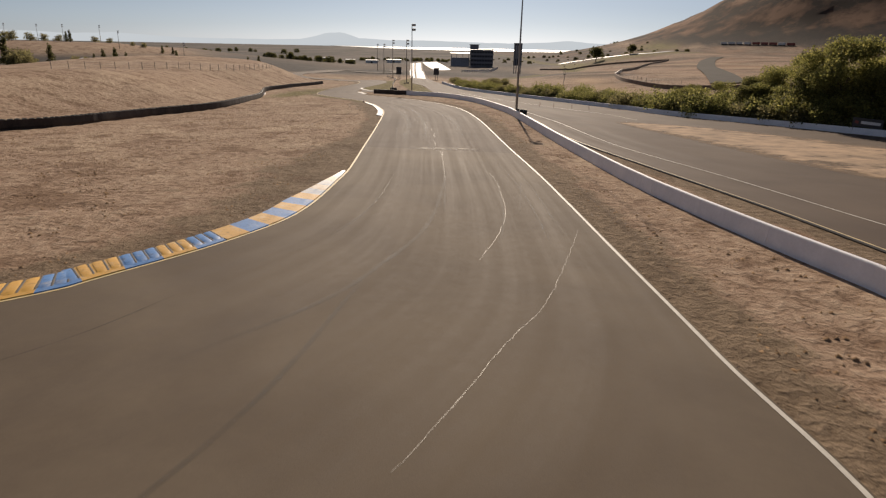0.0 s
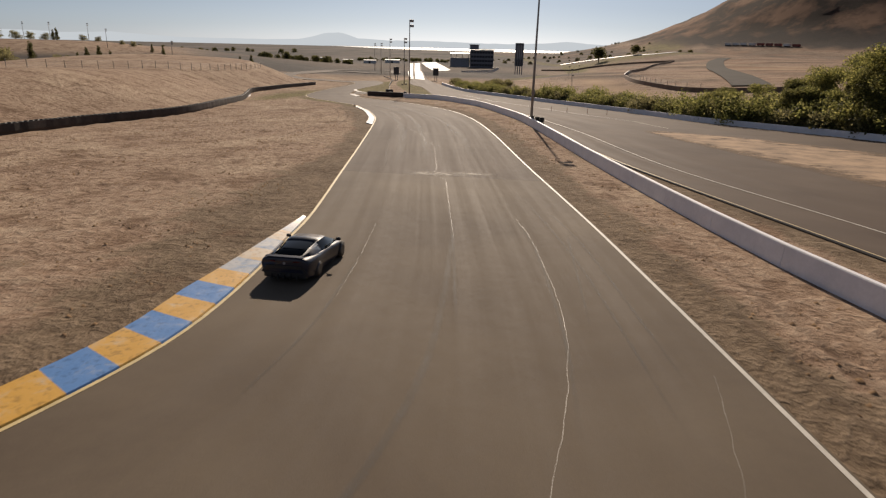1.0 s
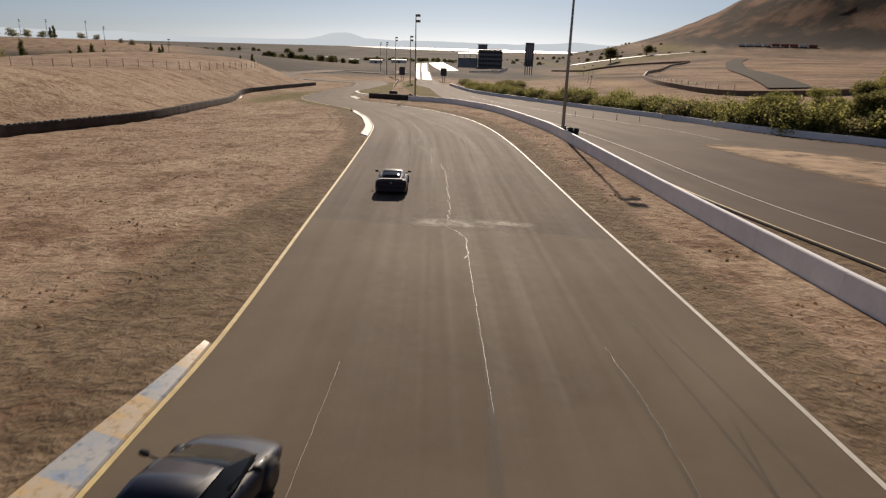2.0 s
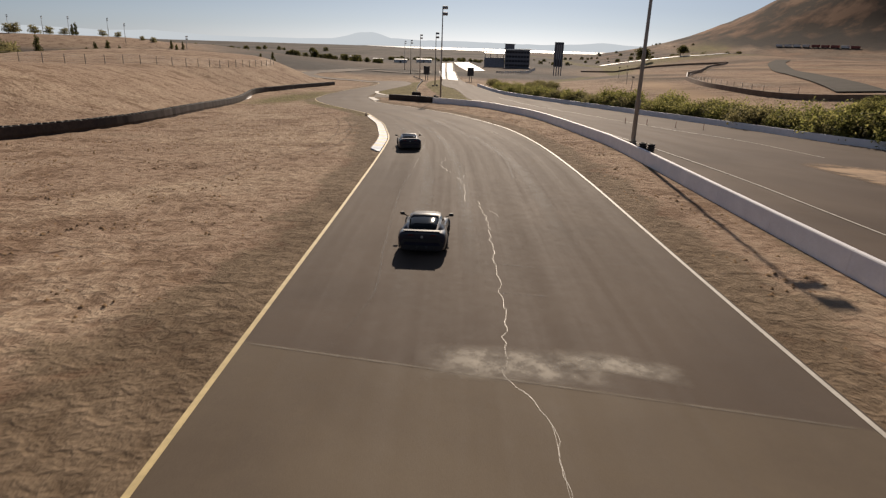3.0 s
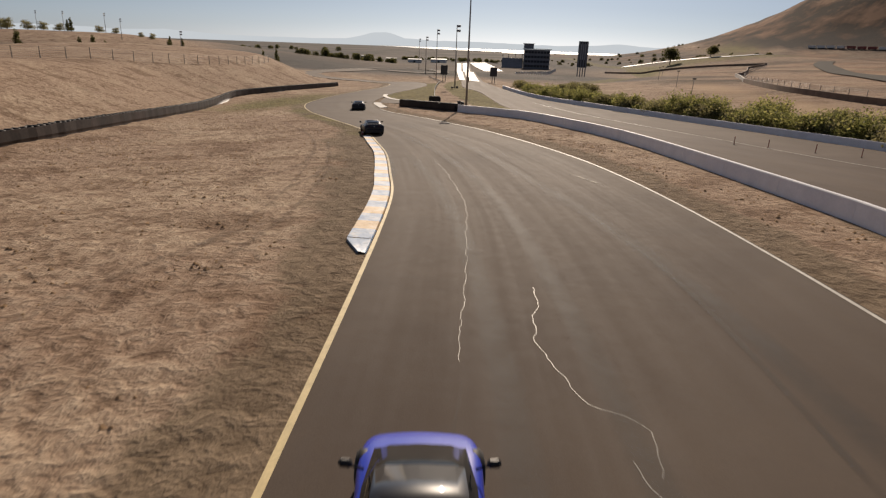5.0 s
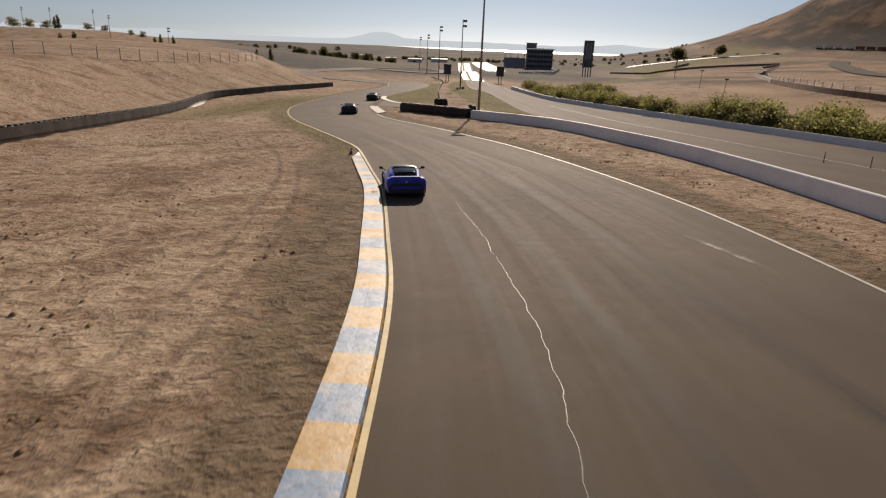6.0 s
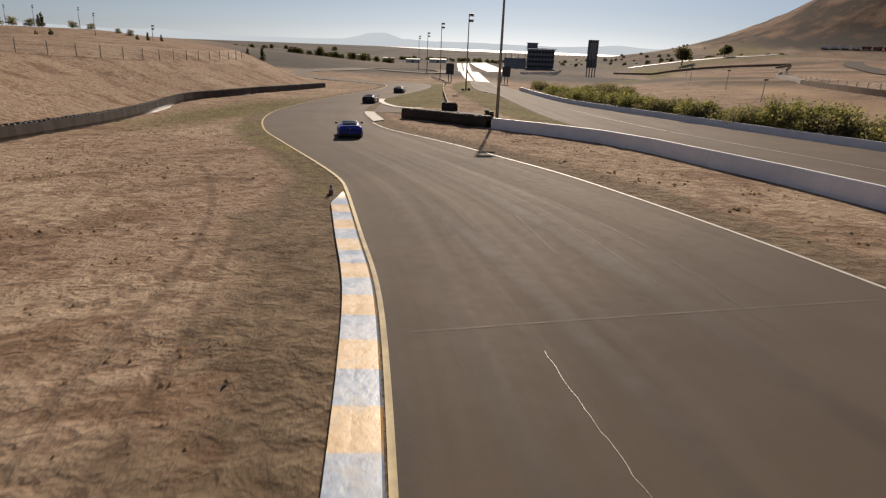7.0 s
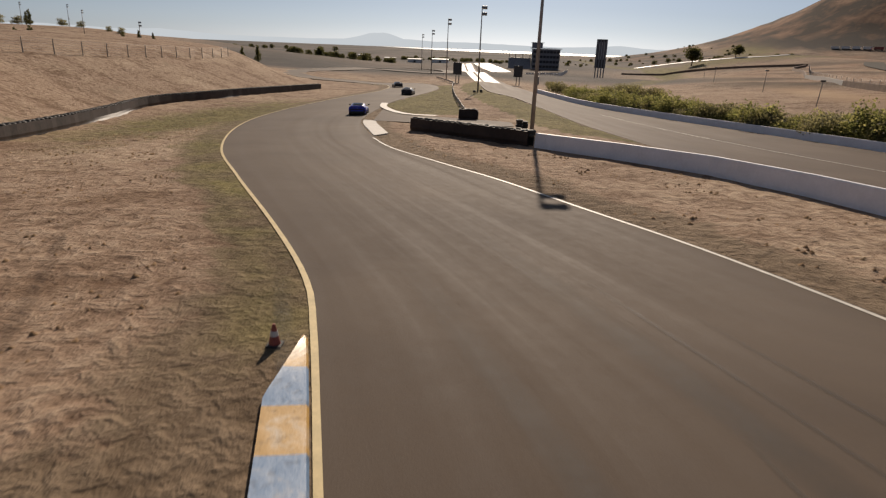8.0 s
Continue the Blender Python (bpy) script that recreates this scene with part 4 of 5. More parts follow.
    for x in (-0.5, -0.25, 0.0, 0.25, 0.5):
        bm = bmesh.new()
        box(bm, (0.03, 0.22, 0.16), (x, -2.24, 0.25), None, 0.006)
        part("diffuser_fin", bm, TRIM, top)
    bm = bmesh.new()
    box(bm, (1.30, 0.03, 0.13), (0, -2.283, 0.62), None, 0.01)
    part("rear_grille", bm, TRIM, top)
    for x in (-1, 1):
        bm = bmesh.new()
        box(bm, (0.12, 0.04, 0.34), (x * 0.74, -2.262, 0.52), Matrix.Rotation(radians(-38 * x), 4, "Y"), 0.01)
        part("side_outlet", bm, TRIM, top)
    bm = bmesh.new()
    box(bm, (1.46, 0.15, 0.03), (0, -2.19, 0.988), Matrix.Rotation(radians(7), 4, "X"), 0.01)
    part("spoiler_lip", bm, colour, top)
    bm = bmesh.new()
    bmesh.ops.create_cone(bm, cap_ends=True, segments=12, radius1=0.05, radius2=0.05, depth=0.02, matrix=Matrix.Translation((0, -2.285, 0.76)) @ Matrix.Rotation(radians(90), 4, "X"))
    part("badge", bm, STEEL, top, "small plain metal disc")
    for x in (-0.18, 0.18):
        bm = bmesh.new()
        rod(bm, (x, -2.33, 0.36), (x, -2.15, 0.36), 0.05, 0.05, 12)
        part("exhaust_pipe", bm, DARK, top)
    return tagged(top, label, "car", "sports cars in a line")


car_lead = sports_car(NAVY, NAVY, "dark navy low mid-engined sports car driving on the track")
car_mid = sports_car(NAVY, NAVY, "dark navy sports car following on the track")
car_last = sports_car(BLUE, ROOF_BLACK, "bright blue sports car with black mirrors driving on the track")


# ---- cone and delineators ----
def traffic_cone(at):
    top = empty("traffic_cone", (*at, zed(*at)))
    bm = bmesh.new()
    rod(bm, (0, 0, 0.04), (0, 0, 0.46), 0.12, 0.028, 14)
    part("cone_body", bm, CONE_RED, top, smooth=False)
    bm = bmesh.new()
    rod(bm, (0, 0, 0.22), (0, 0, 0.32), 0.086, 0.064, 14)
    part("reflective_band", bm, CONE_WHITE, top, "pale reflective band")
    bm = bmesh.new()
    box(bm, (0.30, 0.30, 0.05), (0, 0, 0.025), None, 0.015)
    part("base", bm, RUBBER, top)
    return tagged(top, "faded red traffic cone on the grass by the kerb", "traffic cone")


CONE_RED = plain("cone_plastic", (0.30, 0.07, 0.05), 0.55)
CONE_WHITE = plain("cone_band", (0.6, 0.58, 0.56), 0.4)
traffic_cone((-17.08, 135.4))


def delineator(at):
    top = empty("delineator", (*at, zed(*at)))
    bm = bmesh.new()
    rod(bm, (0, 0, -0.1), (0, 0, 1.0), 0.05, 0.045, 8)
    part("post", bm, CONE_RED, top)
    bm = bmesh.new()
    rod(bm, (0, 0, 0), (0, 0, 0.06), 0.14, 0.10, 10)
    part("base", bm, RUBBER, top)
    return tagged(top, "thin faded plastic delineator post on the apron", "delineator", "delineator posts")


post = delineator((23.6, 152.6))
for at in ((26.6, 150.5), (30.3, 147.4), (33.8, 145.0)):
    copy_thing(post, pose(*at, zed(*at)))


# ---- trees and bushes ----
def foliage(name, dark, light, yellow):
    n = Nodes(name, 0.6, 0.0, 0.3)
    g = n.t.nodes.new("ShaderNodeNewGeometry")
    col = n.ramp(g.outputs["Random Per Island"], [(0.0, dark), (0.55, light), (1.0, yellow)])
    big = n.noise(n.pos(), 0.5, 3.0)
    n.colour(n.mix(n.ramp(big, [(0.35, 0.0), (0.65, 0.5)]), col, dark))
    n.b.inputs["Subsurface Weight"].default_value = 0.0
    tr = n.add("ShaderNodeBsdfTranslucent")
    n.link(col, tr.inputs["Color"])
    both = n.add("ShaderNodeMixShader")
    both.inputs[0].default_value = 0.72
    n.link(n.b.outputs[0], both.inputs[1])
    n.link(tr.outputs[0], both.inputs[2])
    n.link(both.outputs[0], n.t.nodes["Material Output"].inputs["Surface"])
    return n.m


LEAF = foliage("willow_leaves", (0.11, 0.118, 0.038), (0.235, 0.235, 0.075), (0.38, 0.345, 0.13))
LEAF_MID = foliage("thicket_leaves", (0.11, 0.115, 0.04), (0.26, 0.255, 0.08), (0.44, 0.39, 0.13))
LEAF_DARK = foliage("oak_leaves", (0.065, 0.068, 0.028), (0.165, 0.165, 0.058), (0.31, 0.28, 0.10))
LEAF_OAK = foliage("far_oak_leaves", (0.04, 0.042, 0.018), (0.10, 0.10, 0.036), (0.20, 0.18, 0.07))
LEAF_GREY = foliage("dry_shrub_leaves", (0.115, 0.11, 0.052), (0.22, 0.20, 0.095), (0.34, 0.30, 0.145))
BARK = plain("bark", (0.09, 0.065, 0.045), 0.9, vary=0.4, scale=4.0, bump=0.5)


def crown(rng, lobes, count, size):
    """Many small leaf sprays round a few uneven lobes."""
    vs, fs = [], []
    tot = sum(r[0] * r[2] for _, r in lobes)
    for c, r in lobes:
        for _ in range(int(count * r[0] * r[2] / tot)):
            d = rng.normal(size=3)
            d /= np.linalg.norm(d)
            q = np.array(c) + d * np.array(r) * (0.35 + 0.85 * rng.random() ** 0.75)
            if q[2] < 0.05:
                q[2] = abs(q[2]) * 0.3 + 0.05
            a = rng.normal(size=3)
            a /= np.linalg.norm(a)
            b = np.cross(a, d)
            b /= np.linalg.norm(b) + 1e-6
            s = size * (0.5 + rng.random())
            k = len(vs)
            vs += [q - a * s, q + b * s * 0.6, q + a * s, q - b * s * 0.6 + d * s * 0.4]
            fs.append((k, k + 1, k + 2, k + 3))
    return vs, fs


def bush(seed, wide, tall, leaf, label, count=1500):
    rng = np.random.default_rng(seed)
    top = empty("bush")
    lobes = [((rng.uniform(-0.6, 0.6) * wide, rng.uniform(-0.5, 0.5) * wide, tall * rng.uniform(0.25, 0.62)), (wide * rng.uniform(0.3, 0.55), wide * rng.uniform(0.3, 0.5), tall * rng.uniform(0.22, 0.42))) for _ in range(7)]
    vs, fs = crown(rng, lobes, count, 0.09)
    mesh_object("foliage", vs, fs, leaf, top)
    bm = bmesh.new()
    for _ in range(5):
        a = rng.uniform(0, 6.28)
        rod(bm, (0.1 * math.cos(a), 0.1 * math.sin(a), -0.1), (wide * 0.4 * math.cos(a), wide * 0.4 * math.sin(a), tall * 0.6), 0.05, 0.015, 5)
    part("stem", bm, BARK, top)
    return tagged(top, label, "bush", "bushes behind the barrier")


def tree(seed, tall, wide, leaf, label, count=1800, size=0.3, slim=False, low=0.35, lobed=15, puff=1.0):
    rng = np.random.default_rng(seed)
    top = empty("tree")
    bm = bmesh.new()
    rod(bm, (0, 0, -0.3), (0.05 * wide, 0, tall * 0.55), 0.035 * tall, 0.016 * tall, 8)
    part("trunk", bm, BARK, top, smooth=True)
    lobes = []
    for k in range(4 if slim else lobed):
        a, h = rng.uniform(0, 6.28), (0.2 + 0.22 * k if slim else low + (0.86 - low) * rng.random())
        o = 0.05 * wide if slim else wide * rng.uniform(0.12, 0.40) * (1.15 - 0.6 * h)
        c = (o * math.cos(a), o * math.sin(a), tall * h)
        lobes.append((c, (wide * (0.36 - 0.07 * k if slim else puff * rng.uniform(0.2, 0.32)), wide * (0.36 - 0.07 * k if slim else puff * rng.uniform(0.2, 0.32)), tall * rng.uniform(0.13, 0.19) * puff)))
        if k < 6:
            bm = bmesh.new()
            rod(bm, (0.02 * wide, 0, tall * min(h, 0.5) * 0.8), c, 0.012 * tall, 0.004 * tall, 5)
            part("limb", bm, BARK, top)
    vs, fs = crown(rng, lobes, count, size)
    mesh_object("crown", vs, fs, leaf, top)
    return tagged(top, label, "tree")


def place(ob, x, y, s=1.0, turn=0.0, lower=0.0):
    ob.matrix_basis = pose(x, y, zed(x, y) - lower, 0, 0, turn)
    ob.scale = (s, s, s)
    return ob


def again(ob, x, y, s=1.0, turn=0.0, lower=0.0):
    ob2 = copy_thing(ob, pose(x, y, zed(x, y) - lower, 0, 0, turn))
    ob2.scale = (s, s, s)
    return ob2


rng = np.random.default_rng(5)
bushes = [bush(10 + k, 1.9, (1.6, 2.2, 1.9, 2.5, 1.7)[k], (LEAF, LEAF, LEAF_GREY, LEAF, LEAF_GREY)[k], ("leafy green willow bush behind the white barrier", "dense green bush behind the white barrier", "grey-green dry shrub behind the white barrier", "tall yellow-green willow bush by the barrier", "low dusty shrub behind the white barrier")[k]) for k in range(5)]
for k, b in enumerate(bushes):
    place(b, 16 + k * 3, 246 - k * 9)
row = offset(FAR_LINE, 0)
for k in range(320):
    i = int(rng.uniform(0.36, 0.95) * (len(row) - 1))
    p, nr = row[i], normals(row)[i]
    d = 3.0 + abs(rng.normal()) * 3.0
    x, y = p[0] - nr[0] * d, p[1] - nr[1] * d
    near = np.interp(y, [110, 150, 220, 290], [2.0, 1.7, 1.5, 1.1])
    again(bushes[int(rng.integers(0, 5))], x, y, near * rng.uniform(0.7, 1.35), rng.uniform(0, 360), 0.1)
big_a = tree(40, 10.5, 9.0, LEAF_MID, "large dark leafy tree behind the white barrier", 17000, 0.115, False, 0.04, 34, 0.58)
big_b = tree(41, 7.5, 7.5, LEAF, "broad green willow tree behind the white barrier", 14000, 0.10, False, 0.03, 30, 0.56)
big_c = tree(47, 9.0, 7.0, LEAF_DARK, "dark leafy tree in the thicket by the barrier", 15000, 0.11, False, 0.03, 32, 0.56)
place(big_a, 80, 108)
place(big_b, 60, 130, 0.7)
place(big_c, 78, 112)
for x, y, s, kind in ((82, 112, 1.35, 0), (86, 108, 1.5, 0), (90, 102, 1.55, 0), (78, 116, 1.15, 0)):
    again((big_a, big_b)[kind], x, y, s, rng.uniform(0, 360), 0.5)
for k in range(84):
    i = int(rng.uniform(0.24, 0.505) * (len(row) - 1))
    p, nr = row[i], normals(row)[i]
    d = 4.2 + rng.uniform(0, 11)
    x, y = p[0] - nr[0] * d, p[1] - nr[1] * d
    size = np.interp(y, [85, 104, 116, 130, 150], [1.5, 1.42, 1.22, 0.88, 0.52]) * rng.uniform(0.7, 1.12)
    again((big_a, big_b, big_c)[int(rng.integers(0, 3))], x, y, size, rng.uniform(0, 360), 0.5)
oak = tree(42, 15, 17, LEAF_OAK, "lone dark oak tree on the dry slope", 1500, 0.7)
place(oak, 167, 706, 1.1)
again(oak, 206, 712, 0.75, 80)
pine = tree(43, 11, 6, LEAF_OAK, "dark conifer on the far side of the field", 700, 0.4, True)
place(pine, -178, 349, 0.85)
for x, y, s in ((-186, 352, 0.8), (-171, 346, 0.6), (-196, 360, 0.6), (-148, 356, 0.65), (-128, 420, 0.6), (-122, 424, 0.7), (-240, 340, 0.5), (-262, 330, 0.45), (-255, 345, 0.5)):
    again(pine, x, y, s, rng.uniform(0, 360))
round_tree = tree(44, 6, 7.5, LEAF_GREY, "rounded green tree beyond the dry field", 900, 0.32, False, 0.12)
place(round_tree, -214, 330)
for x, y, s in ((-230, 326, 0.8), (-160, 360, 0.7), (-192, 346, 0.8), (-202, 352, 0.9), (-155, 345, 0.6), (-280, 330, 1.2), (-120, 400, 0.5)):
    again(round_tree, x, y, s, rng.uniform(0, 360))
for x, y, s, kind in ((-287, 498, 0.8, 0), (-293, 503, 0.7, 0), (-300, 505, 0.9, 1), (-308, 500, 1.0, 1), (-318, 498, 1.1, 1), (-330, 495, 1.3, 1), (-337, 498, 1.2, 1), (-272, 505, 0.8, 1), (-262, 508, 0.7, 1), (-243, 505, 0.6, 1), (-232, 500, 0.7, 1), (-205, 470, 0.55, 0), (-199, 474, 0.5, 0)):
    again((pine, round_tree)[kind], x, y, s, rng.uniform(0, 360), 0.3)
for k in range(11):
    again((pine, round_tree)[k % 3 > 0], rng.uniform(-258, -214), rng.uniform(330, 356), rng.uniform(1.0, 1.7), rng.uniform(0, 360), 0.3)
far_tree = tree(45, 9, 11, LEAF_OAK, "low dark tree in the row across the plain", 420, 0.8, False, 0.12)
place(far_tree, -180, 760)
for k in range(26):
    f = k / 25
    again(far_tree, -205 + 95 * f + rng.uniform(-3, 3), 740 + 60 * f + rng.uniform(-15, 15), (1.0 - 0.35 * abs(f - 0.75)) * rng.uniform(0.5, 1.1), rng.uniform(0, 360), 1.0)
for k in range(60):
    again(far_tree, rng.uniform(-130, 60), rng.uniform(960, 1060), rng.uniform(0.4, 0.75), rng.uniform(0, 360), 1.0)
for k in range(46):
    again(far_tree, rng.uniform(-1200, -330), rng.uniform(1250, 1600), rng.uniform(0.7, 1.3), rng.uniform(0, 360), 1.0)
for k in range(60):
    again(far_tree, rng.uniform(85, 350), rng.uniform(860, 1300), rng.uniform(0.25, 0.7), rng.uniform(0, 360), 1.0)
for x, y, s in ((7, 292, 2.3), (23, 276, 2.5), (25.5, 279, 2.0), (15, 286, 1.2), (25, 302, 1.9), (21, 306, 1.6), (30, 318, 1.2), (8, 330, 1.4), (10, 300, 0.9)):
    again(bushes[4], x, y, s, rng.uniform(0, 360))


# ---- dry grass tufts and clods ----
STRAW = plain("dry_straw", (0.30, 0.195, 0.11), 0.95, spec=0.1, vary=0.45, scale=2.0, own=False)


def tufts(name, count, area, keep, size, label, seed):
    rng = np.random.default_rng(seed)
    vs, fs = [], []
    (x0, x1), (y0, y1) = area
    X, Y = rng.uniform(x0, x1, count * 3), y0 + (y1 - y0) * rng.random(count * 3)
    patchy = np.array([noise.noise(Vector((x * 0.25, y * 0.25, 5))) for x, y in zip(X, Y)])
    ok = keep(X, Y) & (patchy > -0.12)
    X, Y = X[ok][:count], Y[ok][:count]
    Z = height(X, Y)
    for x, y, z in zip(X, Y, Z):
        s = size * rng.uniform(0.5, 1.6)
        h = s * rng.uniform(0.18, 0.42)
        z += 0.03
        k = len(vs)
        n = 5
        for i in range(n):
            a = 6.283 * i / n + rng.uniform(-0.4, 0.4)
            vs.append((x + s * math.cos(a) * rng.uniform(0.6, 1.1), y + s * math.sin(a) * rng.uniform(0.6, 1.1), z - 0.06))
        vs.append((x + rng.uniform(-0.3, 0.3) * s, y + rng.uniform(-0.3, 0.3) * s, z + h))
        fs += [(k + i, k + (i + 1) % n, k + n) for i in range(n)]
    ob = mesh_object(name, vs, fs, STRAW, smooth=True)
    return tagged(ob, label, "grass", kind="stuff")


def left_field(X, Y):
    ex = np.interp(Y, LEFT_EDGE[LEFT_EDGE[:, 1] > 4][:, 1], LEFT_EDGE[LEFT_EDGE[:, 1] > 4][:, 0])
    return (X < ex - 3.0) & (X > table(FOOT_X, Y) + 4)


def right_verge(X, Y):
    ex = np.interp(Y, RIGHT_EDGE[RIGHT_EDGE[:, 1] > -8][:, 1], RIGHT_EDGE[RIGHT_EDGE[:, 1] > -8][:, 0])
    return (X > ex + 1.2) & (X < table(WALL_X, Y) - 0.5)


tufts("dry_grass", 5000, ((-45, -8), (14, 200)), left_field, 0.085, "short dry straw tufts on the dirt field", 1)
tufts("dry_grass", 3500, ((-20, 17), (6, 170)), right_verge, 0.10, "short dry straw tufts on the verge", 2)


# ---- wheel tracks across the dirt ----
TRACK_DIRT = fading("wheel_rut", (0.12, 0.074, 0.044), 0.34, 0.95, 1.2)
for pts, wd in ((((-17.6, 80), (-17.2, 90), (-15.4, 99), (-13.2, 103), (-11.6, 104)), 0.4), (((-23, 86), (-20, 90), (-17.4, 93)), 0.3),
                (((-14.2, 92), (-14.0, 104), (-15.5, 118)), 0.35), (((-15.6, 94), (-15.5, 106), (-17.5, 120)), 0.3), (((-19, 108), (-17.5, 118), (-21, 132), (-28, 146)), 0.45),
                (((-16, 106), (-15.6, 116), (-19, 130)), 0.45), (((9.2, 18), (9.6, 30), (9.4, 44)), 0.5), (((10.6, 24), (11.2, 36), (10.9, 50)), 0.5)):
    stain("wheel_track", spline(pts, 0.8), wd, TRACK_DIRT, 0.09, "dark wheel rut across the dry dirt")


# ---- far ground: water and ridges ----
WATER = Nodes("bay_water", 0.42, 0.0, 1.0)
WATER.colour((0.10, 0.13, 0.15))
wv = [(x, y, -23.6 - 0.0012 * (y - 2850)) for x, y in ((-330, 3300), (-150, 3020), (200, 2880), (700, 3000), (1150, 3300), (1400, 4700), (-900, 4700))]
tagged(mesh_object("water", wv, [tuple(range(7))], WATER.m), "shining strip of bay water on the horizon", "water", kind="structure")
# Distance haze is put into one flat glowing ridge colour.
RIDGE = bpy.data.materials.new("ridge_haze_glow")
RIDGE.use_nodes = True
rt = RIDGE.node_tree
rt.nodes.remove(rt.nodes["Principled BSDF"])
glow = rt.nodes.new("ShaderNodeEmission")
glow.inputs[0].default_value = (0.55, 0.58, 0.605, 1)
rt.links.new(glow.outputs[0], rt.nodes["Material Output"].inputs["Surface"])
PROFILE = ((-55, 6), (-38, 7), (-35, 8.8), (-32.2, 7.2), (-29.7, 5.2), (-27, 8.6), (-24.6, 5), (-21.7, 1.5), (-15.4, 1.5), (-12.4, 3.5), (-11.2, 10), (-10.2, 17), (-9.2, 19), (-8.5, 16), (-7.4, 7.5), (-4.8, 5), (-1.3, 5.5), (5.7, 3), (8.6, 6), (11, 11), (12.5, 7), (16, 6), (24, 4), (55, 2))
rv, rf = [], []
for k, b in enumerate(np.linspace(-55, 55, 260)):
    px = np.interp(b, [p[0] for p in PROFILE], [p[1] for p in PROFILE]) + 0.9 * noise.fractal(Vector((b * 0.7, 0, 2)), 1.0, 2.0, 4)
    x, y = 4650 * math.sin(radians(b)), 4650 * math.cos(radians(b))
    rv += [(x, y, -80), (x, y, 2 + max(px, 0.5) * 3.3)]
    if k:
        rf.append((2 * k - 2, 2 * k, 2 * k + 1, 2 * k - 1))
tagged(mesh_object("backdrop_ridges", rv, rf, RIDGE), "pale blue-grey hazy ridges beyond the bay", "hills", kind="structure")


# ---- buildings and boards down the valley ----
BUILDING = plain("grey_cladding", (0.16, 0.16, 0.18), 0.6, vary=0.2, scale=0.2, own=False)
GLASS = paint("dark_building_glass", (0.03, 0.035, 0.045), 0.0, 0.08, 0.0)
PALE = plain("pale_metal_roof", (0.36, 0.36, 0.37), 0.5, vary=0.15, scale=0.3, own=False)
SEATS = plain("grandstand_seating", (0.22, 0.22, 0.24), 0.6, vary=0.4, scale=0.6, own=False)
RED = plain("red_trailer_paint", (0.20, 0.04, 0.03), 0.5, vary=0.2, scale=0.5)
OFF_WHITE = plain("white_trailer_paint", (0.62, 0.61, 0.59), 0.5, vary=0.15, scale=0.5)
PLANK = plain("weathered_barrier", (0.17, 0.115, 0.08), 0.85, vary=0.35, scale=0.5, own=False)


def grandstand(at):
    top = empty("grandstand", (*at, zed(*at)))
    for k in range(5):
        bm = bmesh.new()
        box(bm, (25, 13, 0.7), (0, 0, 4.2 * k + 0.35 + (0 if k else -0.2)))
        part("floor_slab", bm, BUILDING, top)
    for k in range(4):
        bm = bmesh.new()
        box(bm, (24, 12, 3.5), (0, 0, 4.2 * k + 2.45))
        part("storey", bm, BUILDING, top)
        for i in range(8):
            bm = bmesh.new()
            box(bm, (2.5, 0.2, 2.1), (-10.2 + 2.92 * i, -6.05, 4.2 * k + 2.4))
            part("window", bm, GLASS, top)
    bm = bmesh.new()
    box(bm, (27, 15, 0.5), (0, -0.5, 18.0), None, 0.1)
    part("roof", bm, BUILDING, top)
    bm = bmesh.new()
    box(bm, (9, 8, 4.2), (-8, 0, 20.3), None, 0.1)
    part("control_room", bm, BUILDING, top)
    bm = bmesh.new()
    box(bm, (11, 10, 0.4), (-8, 0, 22.6), None, 0.1)
    part("control_room_roof", bm, DARK, top)
    for k in range(9):
        bm = bmesh.new()
        box(bm, (20, 1.3, 1.0 + 1.0 * k), (-22.8, -6 + 1.3 * k, 0.5 + 0.5 * k))
        part("seating_tier", bm, SEATS, top)
    bm = bmesh.new()
    box(bm, (20.5, 7, 0.35), (-22.8, 4, 13.6), Matrix.Rotation(radians(6), 4, "X"))
    part("canopy", bm, PALE, top)
    for x in (-32, -26.5, -20, -13.5):
        bm = bmesh.new()
        rod(bm, (x, 5.7, -0.3), (x, 5.7, 13.6), 0.25, 0.25, 8)
        part("canopy_column", bm, DARK, top)
    return tagged(top, "dark multi-storey grandstand building with tiered seating", "grandstand")


grandstand((47, 800)).scale = (1.16, 1.16, 1.16)


def pylon(at):
    top = empty("scoring_pylon", (*at, zed(*at)))
    for x in (-3.0, -1.0, 1.0, 3.0):
        bm = bmesh.new()
        box(bm, (0.7, 1.0, 27), (x, 0, 13.3), None, 0.05)
        part("column", bm, BUILDING, top)
    bm = bmesh.new()
    box(bm, (7.6, 1.4, 20), (0, 0.4, 17.4), None, 0.1)
    part("board", bm, DARK, top)
    for k in range(3):
        bm = bmesh.new()
        box(bm, (0.5, 0.1, 12), (-1.8 + 1.8 * k, -0.4, 19.4))
        part("lamp_column", bm, PALE, top)
    return tagged(top, "tall dark scoring pylon on grey columns", "scoring tower")


pylon((69, 600))


def notice_board(at, wide, tall, up):
    top = empty("notice_board", (*at, zed(*at)))
    bm = bmesh.new()
    box(bm, (wide, 0.3, tall), (0, 0, up + tall / 2), None, 0.04)
    part("panel", bm, DARK, top)
    for x in (-wide * 0.15, wide * 0.2):
        bm = bmesh.new()
        rod(bm, (x, 0.05, -0.3), (x, 0.05, up + 0.2), 0.12, 0.12, 8)
        part("leg", bm, DARK, top)
    return tagged(top, "dark display board on steel legs seen from behind", "sign board", "boards at the strip")


notice_board((-21.8, 312), 2.5, 3.4, 2.3)
